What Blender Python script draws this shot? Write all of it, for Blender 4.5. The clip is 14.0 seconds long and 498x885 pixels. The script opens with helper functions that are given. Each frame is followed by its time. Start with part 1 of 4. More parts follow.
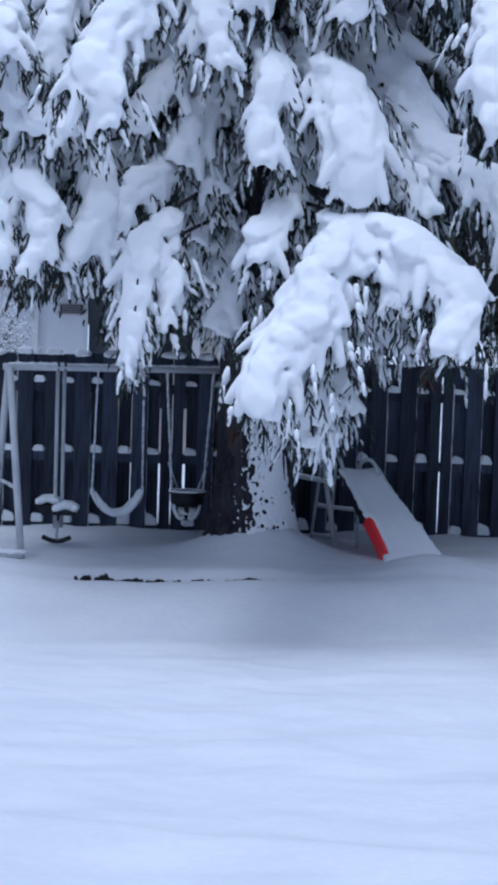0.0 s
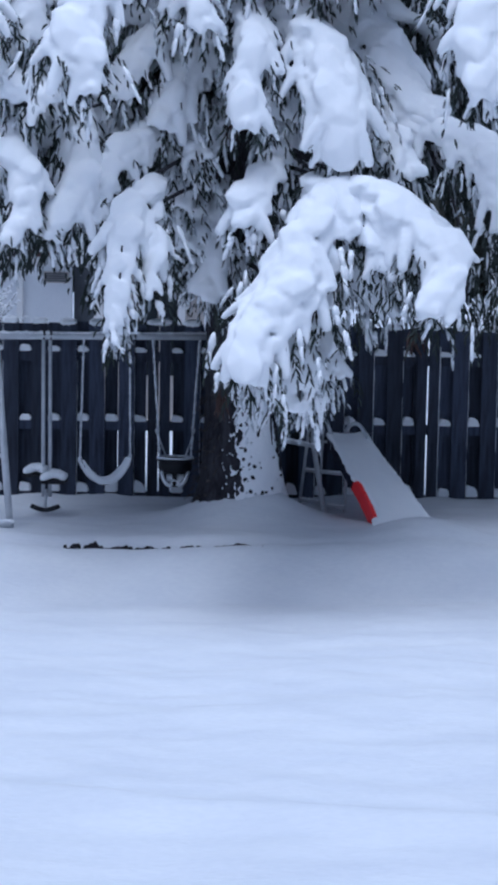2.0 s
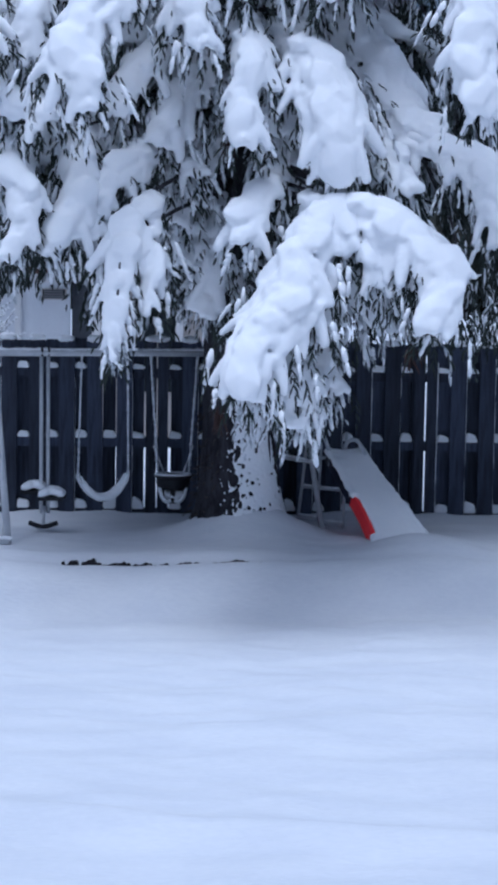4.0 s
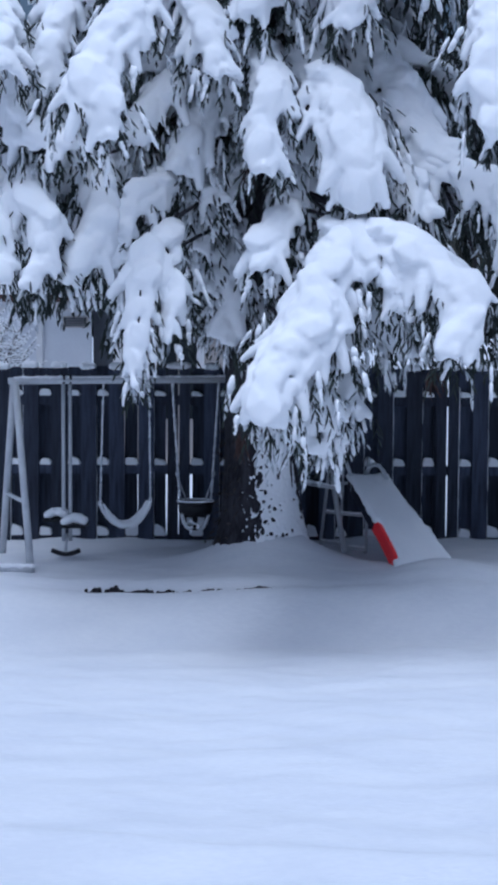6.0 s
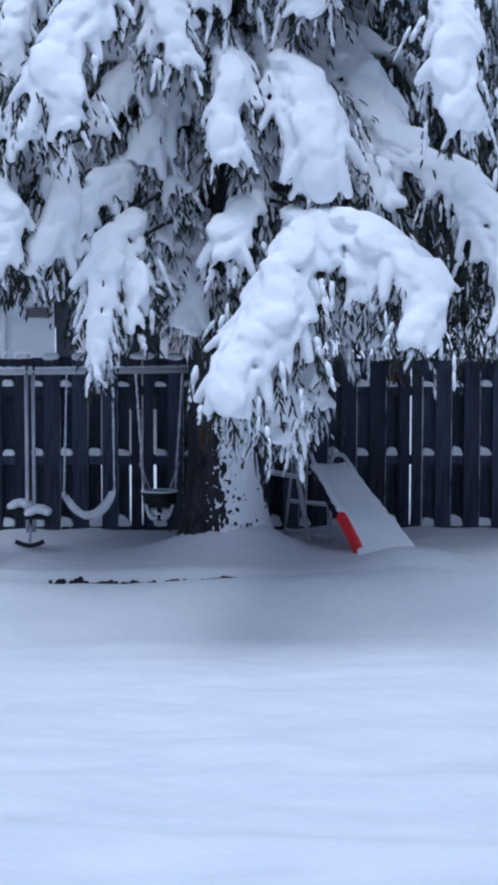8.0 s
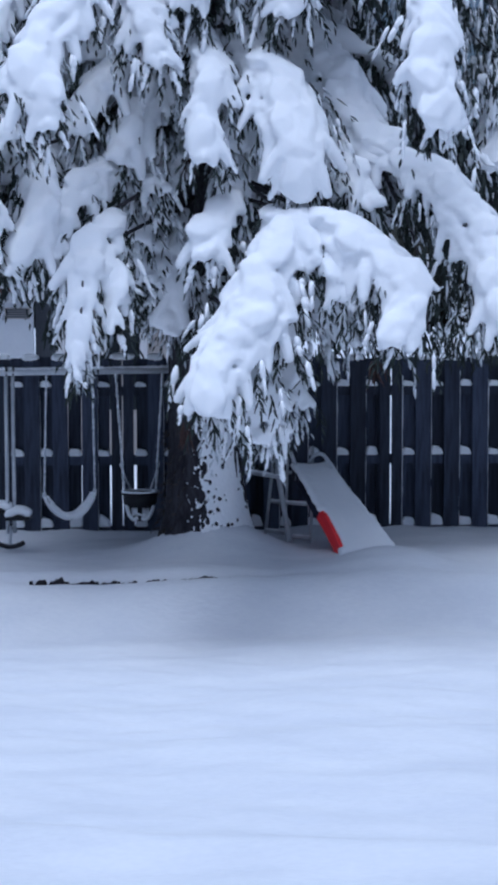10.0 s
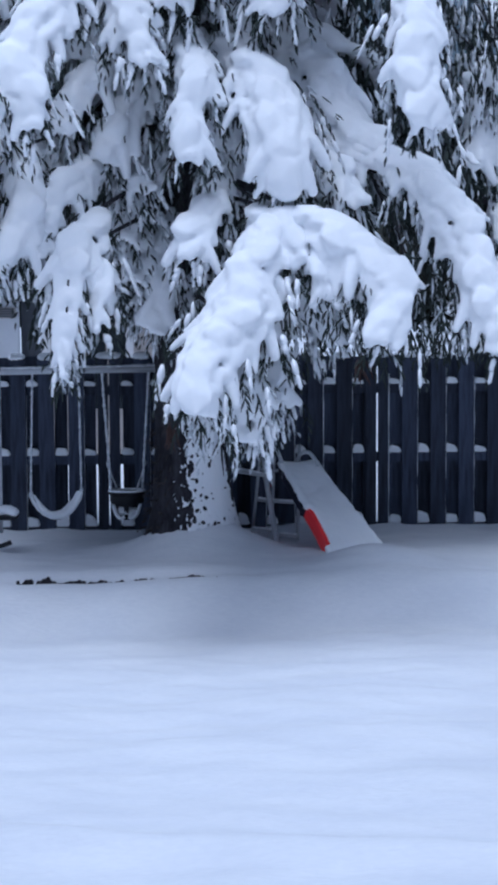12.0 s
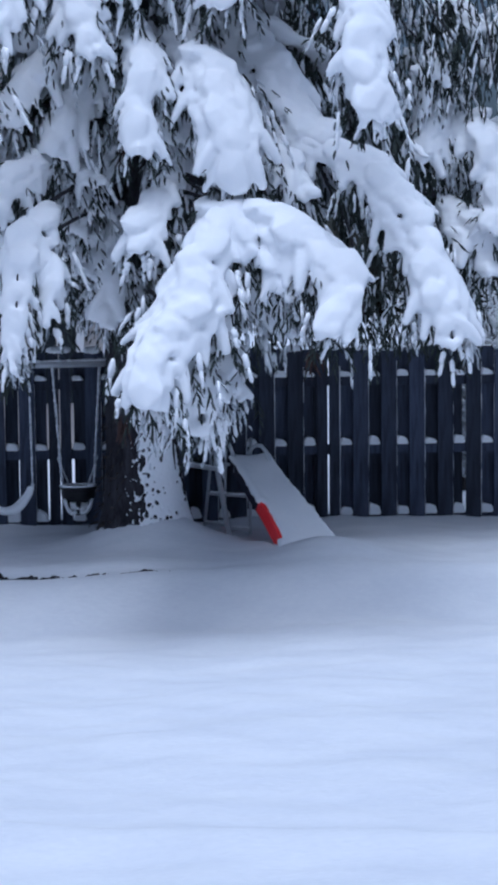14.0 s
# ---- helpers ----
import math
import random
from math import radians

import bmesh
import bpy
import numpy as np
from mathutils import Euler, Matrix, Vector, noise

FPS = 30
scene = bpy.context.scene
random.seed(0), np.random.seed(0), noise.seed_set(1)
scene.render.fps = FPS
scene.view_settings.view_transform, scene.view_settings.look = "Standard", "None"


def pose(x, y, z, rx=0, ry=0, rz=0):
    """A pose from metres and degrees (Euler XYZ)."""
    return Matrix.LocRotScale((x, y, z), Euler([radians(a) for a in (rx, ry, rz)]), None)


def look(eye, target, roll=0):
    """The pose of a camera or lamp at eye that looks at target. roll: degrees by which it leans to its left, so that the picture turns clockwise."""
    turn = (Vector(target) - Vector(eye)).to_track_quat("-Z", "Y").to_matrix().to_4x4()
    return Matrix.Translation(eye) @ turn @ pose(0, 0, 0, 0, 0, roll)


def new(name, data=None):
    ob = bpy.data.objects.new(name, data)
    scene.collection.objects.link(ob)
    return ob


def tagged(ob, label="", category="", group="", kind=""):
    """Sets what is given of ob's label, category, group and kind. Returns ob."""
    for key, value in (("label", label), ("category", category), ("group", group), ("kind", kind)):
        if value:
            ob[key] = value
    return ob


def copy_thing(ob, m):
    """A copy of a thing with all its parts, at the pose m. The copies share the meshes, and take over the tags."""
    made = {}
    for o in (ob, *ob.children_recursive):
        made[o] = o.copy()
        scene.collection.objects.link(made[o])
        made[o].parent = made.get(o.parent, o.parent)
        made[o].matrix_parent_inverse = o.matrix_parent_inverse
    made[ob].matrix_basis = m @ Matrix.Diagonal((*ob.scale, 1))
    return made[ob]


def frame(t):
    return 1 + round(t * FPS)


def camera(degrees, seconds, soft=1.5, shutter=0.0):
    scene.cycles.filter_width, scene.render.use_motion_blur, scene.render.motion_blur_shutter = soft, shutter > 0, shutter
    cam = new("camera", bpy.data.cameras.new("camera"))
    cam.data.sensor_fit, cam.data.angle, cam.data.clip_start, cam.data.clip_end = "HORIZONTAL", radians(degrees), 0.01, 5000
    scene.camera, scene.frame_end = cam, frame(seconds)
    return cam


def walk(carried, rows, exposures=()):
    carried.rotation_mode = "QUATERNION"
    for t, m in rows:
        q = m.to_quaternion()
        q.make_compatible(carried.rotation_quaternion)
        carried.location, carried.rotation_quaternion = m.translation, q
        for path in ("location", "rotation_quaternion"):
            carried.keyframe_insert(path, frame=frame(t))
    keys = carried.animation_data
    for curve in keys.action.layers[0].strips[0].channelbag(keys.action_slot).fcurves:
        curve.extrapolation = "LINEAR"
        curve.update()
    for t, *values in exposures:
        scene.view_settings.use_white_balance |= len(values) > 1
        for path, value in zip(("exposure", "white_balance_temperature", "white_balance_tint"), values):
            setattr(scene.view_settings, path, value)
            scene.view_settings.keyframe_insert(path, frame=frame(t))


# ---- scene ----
# ---- camera: one standing place, turned by hand ----
cam = camera(18.56, 14.0, 3.9)
TURNS = [
    (0, 85.620, -1.781, 0.027),
    (0.5, 85.178, -1.536, -0.088),
    (1, 84.851, -1.321, -0.200),
    (1.5, 84.592, -1.071, -0.364),
    (2, 84.343, -0.913, -0.524),
    (2.5, 84.061, -0.908, -0.684),
    (5, 85.683, -0.529, -0.307),
    (5.5, 85.833, -0.404, 0.179),
    (6, 85.929, -0.283, 0.171),
    (6.5, 85.890, -0.269, 0.019),
    (7, 85.786, -0.215, -0.343),
    (7.5, 85.644, -0.245, -0.822),
    (8, 85.556, -0.077, -1.205),
    (10.5, 85.550, 0.151, -2.088),
    (11, 85.513, 0.194, -2.223),
    (11.5, 85.499, 0.249, -2.345),
    (12, 85.493, 0.357, -2.488),
    (12.5, 85.462, 0.382, -2.666),
    (13, 85.448, 0.468, -2.905),
    (13.5, 85.407, 0.574, -3.273),
    (14, 85.238, 0.680, -4.340),
]
walk(cam, [(t, pose(0, 0, 1.9, rx, ry, rz)) for t, rx, ry, rz in TURNS], [(0.0, -0.28, 4850, 9), (14.0, -0.28, 4850, 9)])

# ---- light: overcast winter sky ----
world = bpy.data.worlds.new("winter_sky")
scene.world = world
world.use_nodes = True
wn = world.node_tree
sky = wn.nodes.new("ShaderNodeTexSky")
sky.sky_type, sky.sun_disc = "NISHITA", False
sky.sun_elevation, sky.sun_rotation = radians(75), radians(197)
sky.dust_density, sky.air_density, sky.ozone_density = 9.0, 1.1, 1.5
wn.nodes["Background"].inputs["Strength"].default_value = 0.085
wn.links.new(sky.outputs["Color"], wn.nodes["Background"].inputs["Color"])
sun = new("sun", bpy.data.lights.new("sun", "SUN"))
sun.data.energy, sun.data.angle, sun.data.color = 1.42, radians(42), (1.0, 0.98, 0.96)
sun.matrix_world = look((-0.5, -2.0, 20), (0, 0, 0))


# ---- materials ----
def material(name, base, rough=0.8, second=None, scale=6.0, fine=60.0, bump=0.3, bump_dist=0.01, stretch=(1, 1, 1), metal=0.0, spread=0.0, sub=0.0):
    """A node material with two scales of variation, fine relief and an optional change from object to object."""
    m = bpy.data.materials.new(name)
    m.use_nodes = True
    nt = m.node_tree
    b = nt.nodes["Principled BSDF"]
    second = second or tuple(c * 0.7 for c in base)
    co, mp = nt.nodes.new("ShaderNodeTexCoord"), nt.nodes.new("ShaderNodeMapping")
    mp.inputs["Scale"].default_value = stretch
    nt.links.new(co.outputs["Object"], mp.inputs["Vector"])
    coarse, grain = nt.nodes.new("ShaderNodeTexNoise"), nt.nodes.new("ShaderNodeTexNoise")
    for n, s in ((coarse, scale), (grain, fine)):
        n.inputs["Scale"].default_value, n.inputs["Detail"].default_value = s, 5.0
        nt.links.new(mp.outputs["Vector"], n.inputs["Vector"])
    add = nt.nodes.new("ShaderNodeMath")
    add.operation = "ADD"
    half = nt.nodes.new("ShaderNodeMath")
    half.operation, half.inputs[1].default_value = "MULTIPLY", 0.5
    nt.links.new(grain.outputs["Fac"], half.inputs[0])
    nt.links.new(coarse.outputs["Fac"], add.inputs[0])
    nt.links.new(half.outputs[0], add.inputs[1])
    ramp = nt.nodes.new("ShaderNodeValToRGB")
    ramp.color_ramp.elements[0].position, ramp.color_ramp.elements[1].position = 0.55, 0.95
    ramp.color_ramp.elements[0].color, ramp.color_ramp.elements[1].color = (*second, 1), (*base, 1)
    nt.links.new(add.outputs[0], ramp.inputs["Fac"])
    colour = ramp.outputs["Color"]
    if spread:
        info, hsv, mr = nt.nodes.new("ShaderNodeObjectInfo"), nt.nodes.new("ShaderNodeHueSaturation"), nt.nodes.new("ShaderNodeMapRange")
        mr.inputs["To Min"].default_value, mr.inputs["To Max"].default_value = 1 - spread, 1 + spread
        nt.links.new(info.outputs["Random"], mr.inputs["Value"])
        nt.links.new(mr.outputs["Result"], hsv.inputs["Value"])
        nt.links.new(colour, hsv.inputs["Color"])
        colour = hsv.outputs["Color"]
    nt.links.new(colour, b.inputs["Base Color"])
    b.inputs["Roughness"].default_value, b.inputs["Metallic"].default_value = rough, metal
    b.inputs["Specular IOR Level"].default_value = 0.3
    if sub:
        b.inputs["Subsurface Weight"].default_value = sub
        b.inputs["Subsurface Radius"].default_value = (0.03, 0.04, 0.05)
        b.inputs["Subsurface Scale"].default_value = 0.5
    if bump:
        bm_node = nt.nodes.new("ShaderNodeBump")
        bm_node.inputs["Strength"].default_value, bm_node.inputs["Distance"].default_value = bump, bump_dist
        nt.links.new(add.outputs[0], bm_node.inputs["Height"])
        nt.links.new(bm_node.outputs["Normal"], b.inputs["Normal"])
    return m


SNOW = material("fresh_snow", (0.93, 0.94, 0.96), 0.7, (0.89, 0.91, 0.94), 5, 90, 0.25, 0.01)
# same snow coloured darker on the lawn, so the boughs look better lit
FIELD = material("lawn_snow_dimmed", (0.735, 0.755, 0.79), 0.7, (0.655, 0.68, 0.73), 2.2, 30, 0.35, 0.02, (0.6, 1.5, 1))
NEEDLE = material("spruce_needles", (0.042, 0.055, 0.048), 0.8, (0.014, 0.018, 0.018), 9, 60, 0.2)
DUSTED = material("snow_dusted_needles", (0.80, 0.83, 0.88), 0.8, (0.22, 0.24, 0.25), 14, 90, 0.3)
BROWN = material("dead_brown_needles", (0.075, 0.042, 0.036), 0.8, (0.032, 0.02, 0.019), 9, 60, 0.2)
BARK = material("spruce_bark", (0.058, 0.056, 0.066), 0.95, (0.013, 0.012, 0.017), 9, 45, 1.0, 0.03, (1, 1, 0.35))
WOOD = material("stained_fence_wood", (0.062, 0.074, 0.112), 0.75, (0.024, 0.029, 0.047), 5, 70, 0.6, 0.005, (6, 6, 0.6), 0.0, 0.45)
PIPE = material("painted_steel_tube", (0.60, 0.62, 0.65), 0.5, (0.46, 0.48, 0.52), 7, 70, 0.2, 0.002)
CHAIN = material("snowy_chain", (0.85, 0.86, 0.90), 0.7, (0.50, 0.52, 0.56), 18, 90, 0.5, 0.004)
RUBBER = material("dark_plastic_seat", (0.018, 0.02, 0.026), 0.5, (0.01, 0.011, 0.015), 8, 60, 0.2, 0.003)
# shade on the slide's upper rail, put into the colour as dark blue
RAIL_SHADE = material("shaded_rail_plastic", (0.014, 0.016, 0.035), 0.45, (0.010, 0.011, 0.024), 4, 50, 0.1, 0.002)
RED = material("red_plastic", (0.95, 0.05, 0.055), 0.4, (0.88, 0.03, 0.04), 4, 50, 0.1, 0.002)
SOIL = material("wet_timber_edging", (0.018, 0.016, 0.020), 0.9, (0.007, 0.007, 0.009), 9, 50, 0.7, 0.01)
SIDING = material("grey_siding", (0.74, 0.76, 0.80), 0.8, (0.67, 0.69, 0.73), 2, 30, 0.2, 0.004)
# dark grey with the garage side's shade in it; also colours the vent slats
DARKSIDE = material("shade_and_slat_grey", (0.14, 0.15, 0.17), 0.8, (0.10, 0.11, 0.13), 2, 30, 0.2, 0.004)
BEIGE = material("beige_siding", (0.50, 0.46, 0.44), 0.8, (0.42, 0.39, 0.37), 2, 30, 0.2, 0.004)
TRIM = material("white_trim", (0.78, 0.78, 0.78), 0.5, (0.66, 0.66, 0.68), 3, 40, 0.1, 0.002)
ROOFING = material("brown_shingle", (0.12, 0.075, 0.07), 0.9, (0.06, 0.04, 0.04), 5, 40, 0.5, 0.01)
GLASS = material("window_glass", (0.03, 0.035, 0.04), 0.06, (0.025, 0.03, 0.035), 2, 20, 0.0)
TWIG = material("bare_twig_bark", (0.10, 0.085, 0.08), 0.9, (0.04, 0.035, 0.035), 9, 60, 0.4)


# ---- building helpers ----
def finish(name, verts, faces, mat, parent=None, label="", smooth=False):
    me = bpy.data.meshes.new(name)
    me.from_pydata([tuple(v) for v in verts], [], faces)
    if smooth:
        me.polygons.foreach_set("use_smooth", [True] * len(me.polygons))
    me.update()
    ob = new(name, me)
    me.materials.append(mat)
    if parent:
        ob.parent = parent
    if label:
        ob["label"] = label
    return ob


def part(name, bm, mat, parent=None, label="", smooth=False):
    bmesh.ops.recalc_face_normals(bm, faces=bm.faces)
    me = bpy.data.meshes.new(name)
    bm.to_mesh(me)
    bm.free()
    if smooth:
        me.polygons.foreach_set("use_smooth", [True] * len(me.polygons))
    me.materials.append(mat)
    ob = new(name, me)
    if parent:
        ob.parent = parent
    if label:
        ob["label"] = label
    return ob


def empty(name, at, label, category, group="", kind=""):
    ob = new(name)
    ob.location = at
    ob.empty_display_size = 0.1
    return tagged(ob, label, category, group, kind)


def box(bm, lo, hi, bevel=0.0):
    made = bmesh.ops.create_cube(bm, size=1)["verts"]
    for v in made:
        v.co = Vector([lo[i] + (v.co[i] + 0.5) * (hi[i] - lo[i]) for i in range(3)])
    if bevel:
        edges = list({e for v in made for e in v.link_edges})
        bmesh.ops.bevel(bm, geom=edges, offset=bevel, segments=2, affect="EDGES")


def smooth_path(points, step=0.05):
    """A curve through the points, sampled evenly; every point may carry more values than its place."""
    p = np.array(points, float)
    if len(p) == 2:
        n = max(2, int(np.linalg.norm(p[1, :3] - p[0, :3]) / step))
        return np.array([p[0] + (p[1] - p[0]) * k / n for k in range(n + 1)])
    ext = np.vstack([2 * p[0] - p[1], p, 2 * p[-1] - p[-2]])
    out = []
    for i in range(1, len(ext) - 2):
        a, b, c, d = ext[i - 1:i + 3]
        n = max(2, int(np.linalg.norm(c[:3] - b[:3]) / step))
        for k in range(n):
            t = k / n
            out.append(0.5 * (2 * b + (c - a) * t + (2 * a - 5 * b + 4 * c - d) * t * t + (3 * b - a - 3 * c + d) * t ** 3))
    out.append(p[-1])
    return np.array(out)


def sweep(verts, faces, path, radii, sides=8, ring=None):
    """Adds a closed tube along the path to verts and faces."""
    path = [Vector(q[:3]) for q in path]
    n0, up = len(verts), Vector((0.13, 0.21, 1))
    for i, q in enumerate(path):
        t = (path[min(i + 1, len(path) - 1)] - path[max(i - 1, 0)])
        t = t.normalized() if t.length > 1e-6 else Vector((0, 0, 1))
        u = t.cross(up)
        u = u.normalized() if u.length > 0.05 else t.cross(Vector((1, 0, 0))).normalized()
        w = t.cross(u)
        r = radii[i] if hasattr(radii, "__len__") else radii
        for k in range(sides):
            a = 2 * math.pi * k / sides
            verts.append(q + (u * math.cos(a) + w * math.sin(a)) * r * (ring(i, a) if ring else 1))
    for i in range(len(path) - 1):
        for k in range(sides):
            a, b = n0 + i * sides + k, n0 + i * sides + (k + 1) % sides
            faces.append((a, b, b + sides, a + sides))
    faces.append(tuple(n0 + k for k in reversed(range(sides))))
    faces.append(tuple(n0 + (len(path) - 1) * sides + k for k in range(sides)))


def tube(name, path, radii, mat, parent=None, sides=8, label="", step=0.06, curved=True):
    path = smooth_path(path, step) if curved and len(path) > 2 else [np.array(q, float) for q in path]
    verts, faces = [], []
    sweep(verts, faces, path, radii, sides)
    return finish(name, verts, faces, mat, parent, label, True)


ICO = {}


def ball(verts, faces, at, size, axes=None):
    """Adds a small rounded lump, scaled along its axes, to verts and faces."""
    if not ICO:
        b = bmesh.new()
        bmesh.ops.create_icosphere(b, subdivisions=1, radius=1)
        ICO["v"] = [v.co.copy() for v in b.verts]
        ICO["f"] = [[v.index for v in f.verts] for f in b.faces]
        b.free()
    n0, at = len(verts), Vector(at)
    for v in ICO["v"]:
        w = Vector((v.x * size[0], v.y * size[1], v.z * size[2]))
        verts.append(at + (axes @ w if axes else w))
    faces.extend([[n0 + i for i in f] for f in ICO["f"]])


def soften(ob, voxel, rounds=3, lumps=0.0, size=0.12):
    """Melts the overlapping lumps of a mesh into one skin of snow."""
    r = ob.modifiers.new("melt", "REMESH")
    r.mode, r.voxel_size, r.use_smooth_shade = "VOXEL", voxel, True
    s = ob.modifiers.new("settle", "SMOOTH")
    s.factor, s.iterations = 0.6, rounds
    if lumps:
        t = bpy.data.textures.get("snow_lumps_%d" % int(size * 100)) or bpy.data.textures.new("snow_lumps_%d" % int(size * 100), "CLOUDS")
        t.noise_scale, t.noise_depth = size, 2
        d = ob.modifiers.new("lumps", "DISPLACE")
        d.texture, d.strength, d.mid_level, d.texture_coords = t, lumps, 0.5, "GLOBAL"


def bake(ob):
    """Turns the modifiers of an object into plain mesh."""
    dg = bpy.context.evaluated_depsgraph_get()
    me = bpy.data.meshes.new_from_object(ob.evaluated_get(dg))
    ob.modifiers.clear()
    ob.data = me


# ---- ground ----
def ground_height(x, y):
    n = noise.noise
    z = 0.0
    if -20 < x < 20 and -5 < y < 30:
        z += 0.035 * n(Vector((x * 0.7, y * 1.3, 3.1))) + 0.024 * n(Vector((x * 1.7 + 4, y * 3.4, 7.7))) + 0.012 * n(Vector((x * 4.5, y * 9, 1.7)))
        z += 0.03 * n(Vector((x * 0.35, y * 0.8, 9.0)))
    z += 0.060 * math.exp(-((y - 6.55 + 0.22 * x) / 0.17) ** 2) + 0.03 * math.exp(-((y - 8.2 - 0.10 * x) / 0.2) ** 2)
    edge = 11.66 + 0.04 * n(Vector((x * 1.3, 0, 0)))
    step = min(1, max(0, (y - edge) / 0.10))
    drop = 0.045 * min(1, max(0, (1.1 - x) / 1.4))
    z -= (drop + 0.015) * (1 - step)
    # the bank below the bed, its drop deepened to darken this strip
    b = min(1, max(0, (edge - 0.06 - y + 0.05 * n(Vector((x * 0.8, 4.0, 0)))) / 0.58))
    z -= 0.36 * b * b * (3 - 2 * b)
    d = math.hypot((x - 0.14) / 1.25, (y - 12.74) / 0.95)
    z += 0.29 * math.exp(-(d / 0.42) ** 2)
    z += 0.13 * math.exp(-(x - 1.52) ** 2 / 0.20 - (y - 12.12) ** 2 / 0.28)
    z += 0.05 * math.exp(-((y - 14.0) / 0.22) ** 2) * (0.6 + 0.8 * n(Vector((x * 2.4, 2.0, 5.0))))
    return z - 0.01


def axis(fine_lo, fine_hi, step, far_lo, far_hi):
    inner = np.arange(fine_lo, fine_hi + 1e-6, step)
    g = np.cumsum(step * 1.35 ** np.arange(1, 40))
    lo, hi = fine_lo - g, fine_hi + g
    return np.concatenate([[far_lo], lo[lo > far_lo][::-1], inner, hi[hi < far_hi], [far_hi]])


xs, ys = axis(-3.6, 4.4, 0.045, -400, 400), axis(4.6, 14.6, 0.045, -200, 800)
gv = [(x, y, ground_height(x, y)) for y in ys for x in xs]
gf = [(j * len(xs) + i, j * len(xs) + i + 1, (j + 1) * len(xs) + i + 1, (j + 1) * len(xs) + i) for j in range(len(ys) - 1) for i in range(len(xs) - 1)]
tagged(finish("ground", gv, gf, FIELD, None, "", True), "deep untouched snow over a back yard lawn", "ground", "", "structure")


# ---- fence: boards on both faces of three rails ----
FENCE_Y, TOP = 14.0, 1.595
LOOSE = [(-1.187, -0.012), (-0.928, -0.016), (-0.575, 0.014), (2.95, -0.014), (-2.235, -0.012)]  # gaps whose back board has slipped aside


def board_mesh(width, low, high, thick):
    """An upright dog-eared board."""
    b = bmesh.new()
    w, c = width / 2, 0.022
    outline = [(-w, low), (w, low), (w, high - c), (w - c, high), (-w + c, high), (-w, high - c)]
    front = [b.verts.new((x, -thick / 2, z)) for x, z in outline]
    back = [b.verts.new((x, thick / 2, z)) for x, z in outline]
    b.faces.new(front)
    b.faces.new(back[::-1])
    for i in range(6):
        j = (i + 1) % 6
        b.faces.new((front[i], back[i], back[j], front[j]))
    bmesh.ops.recalc_face_normals(b, faces=b.faces)
    me = bpy.data.meshes.new("board")
    b.to_mesh(me)
    b.free()
    me.materials.append(WOOD)
    return me


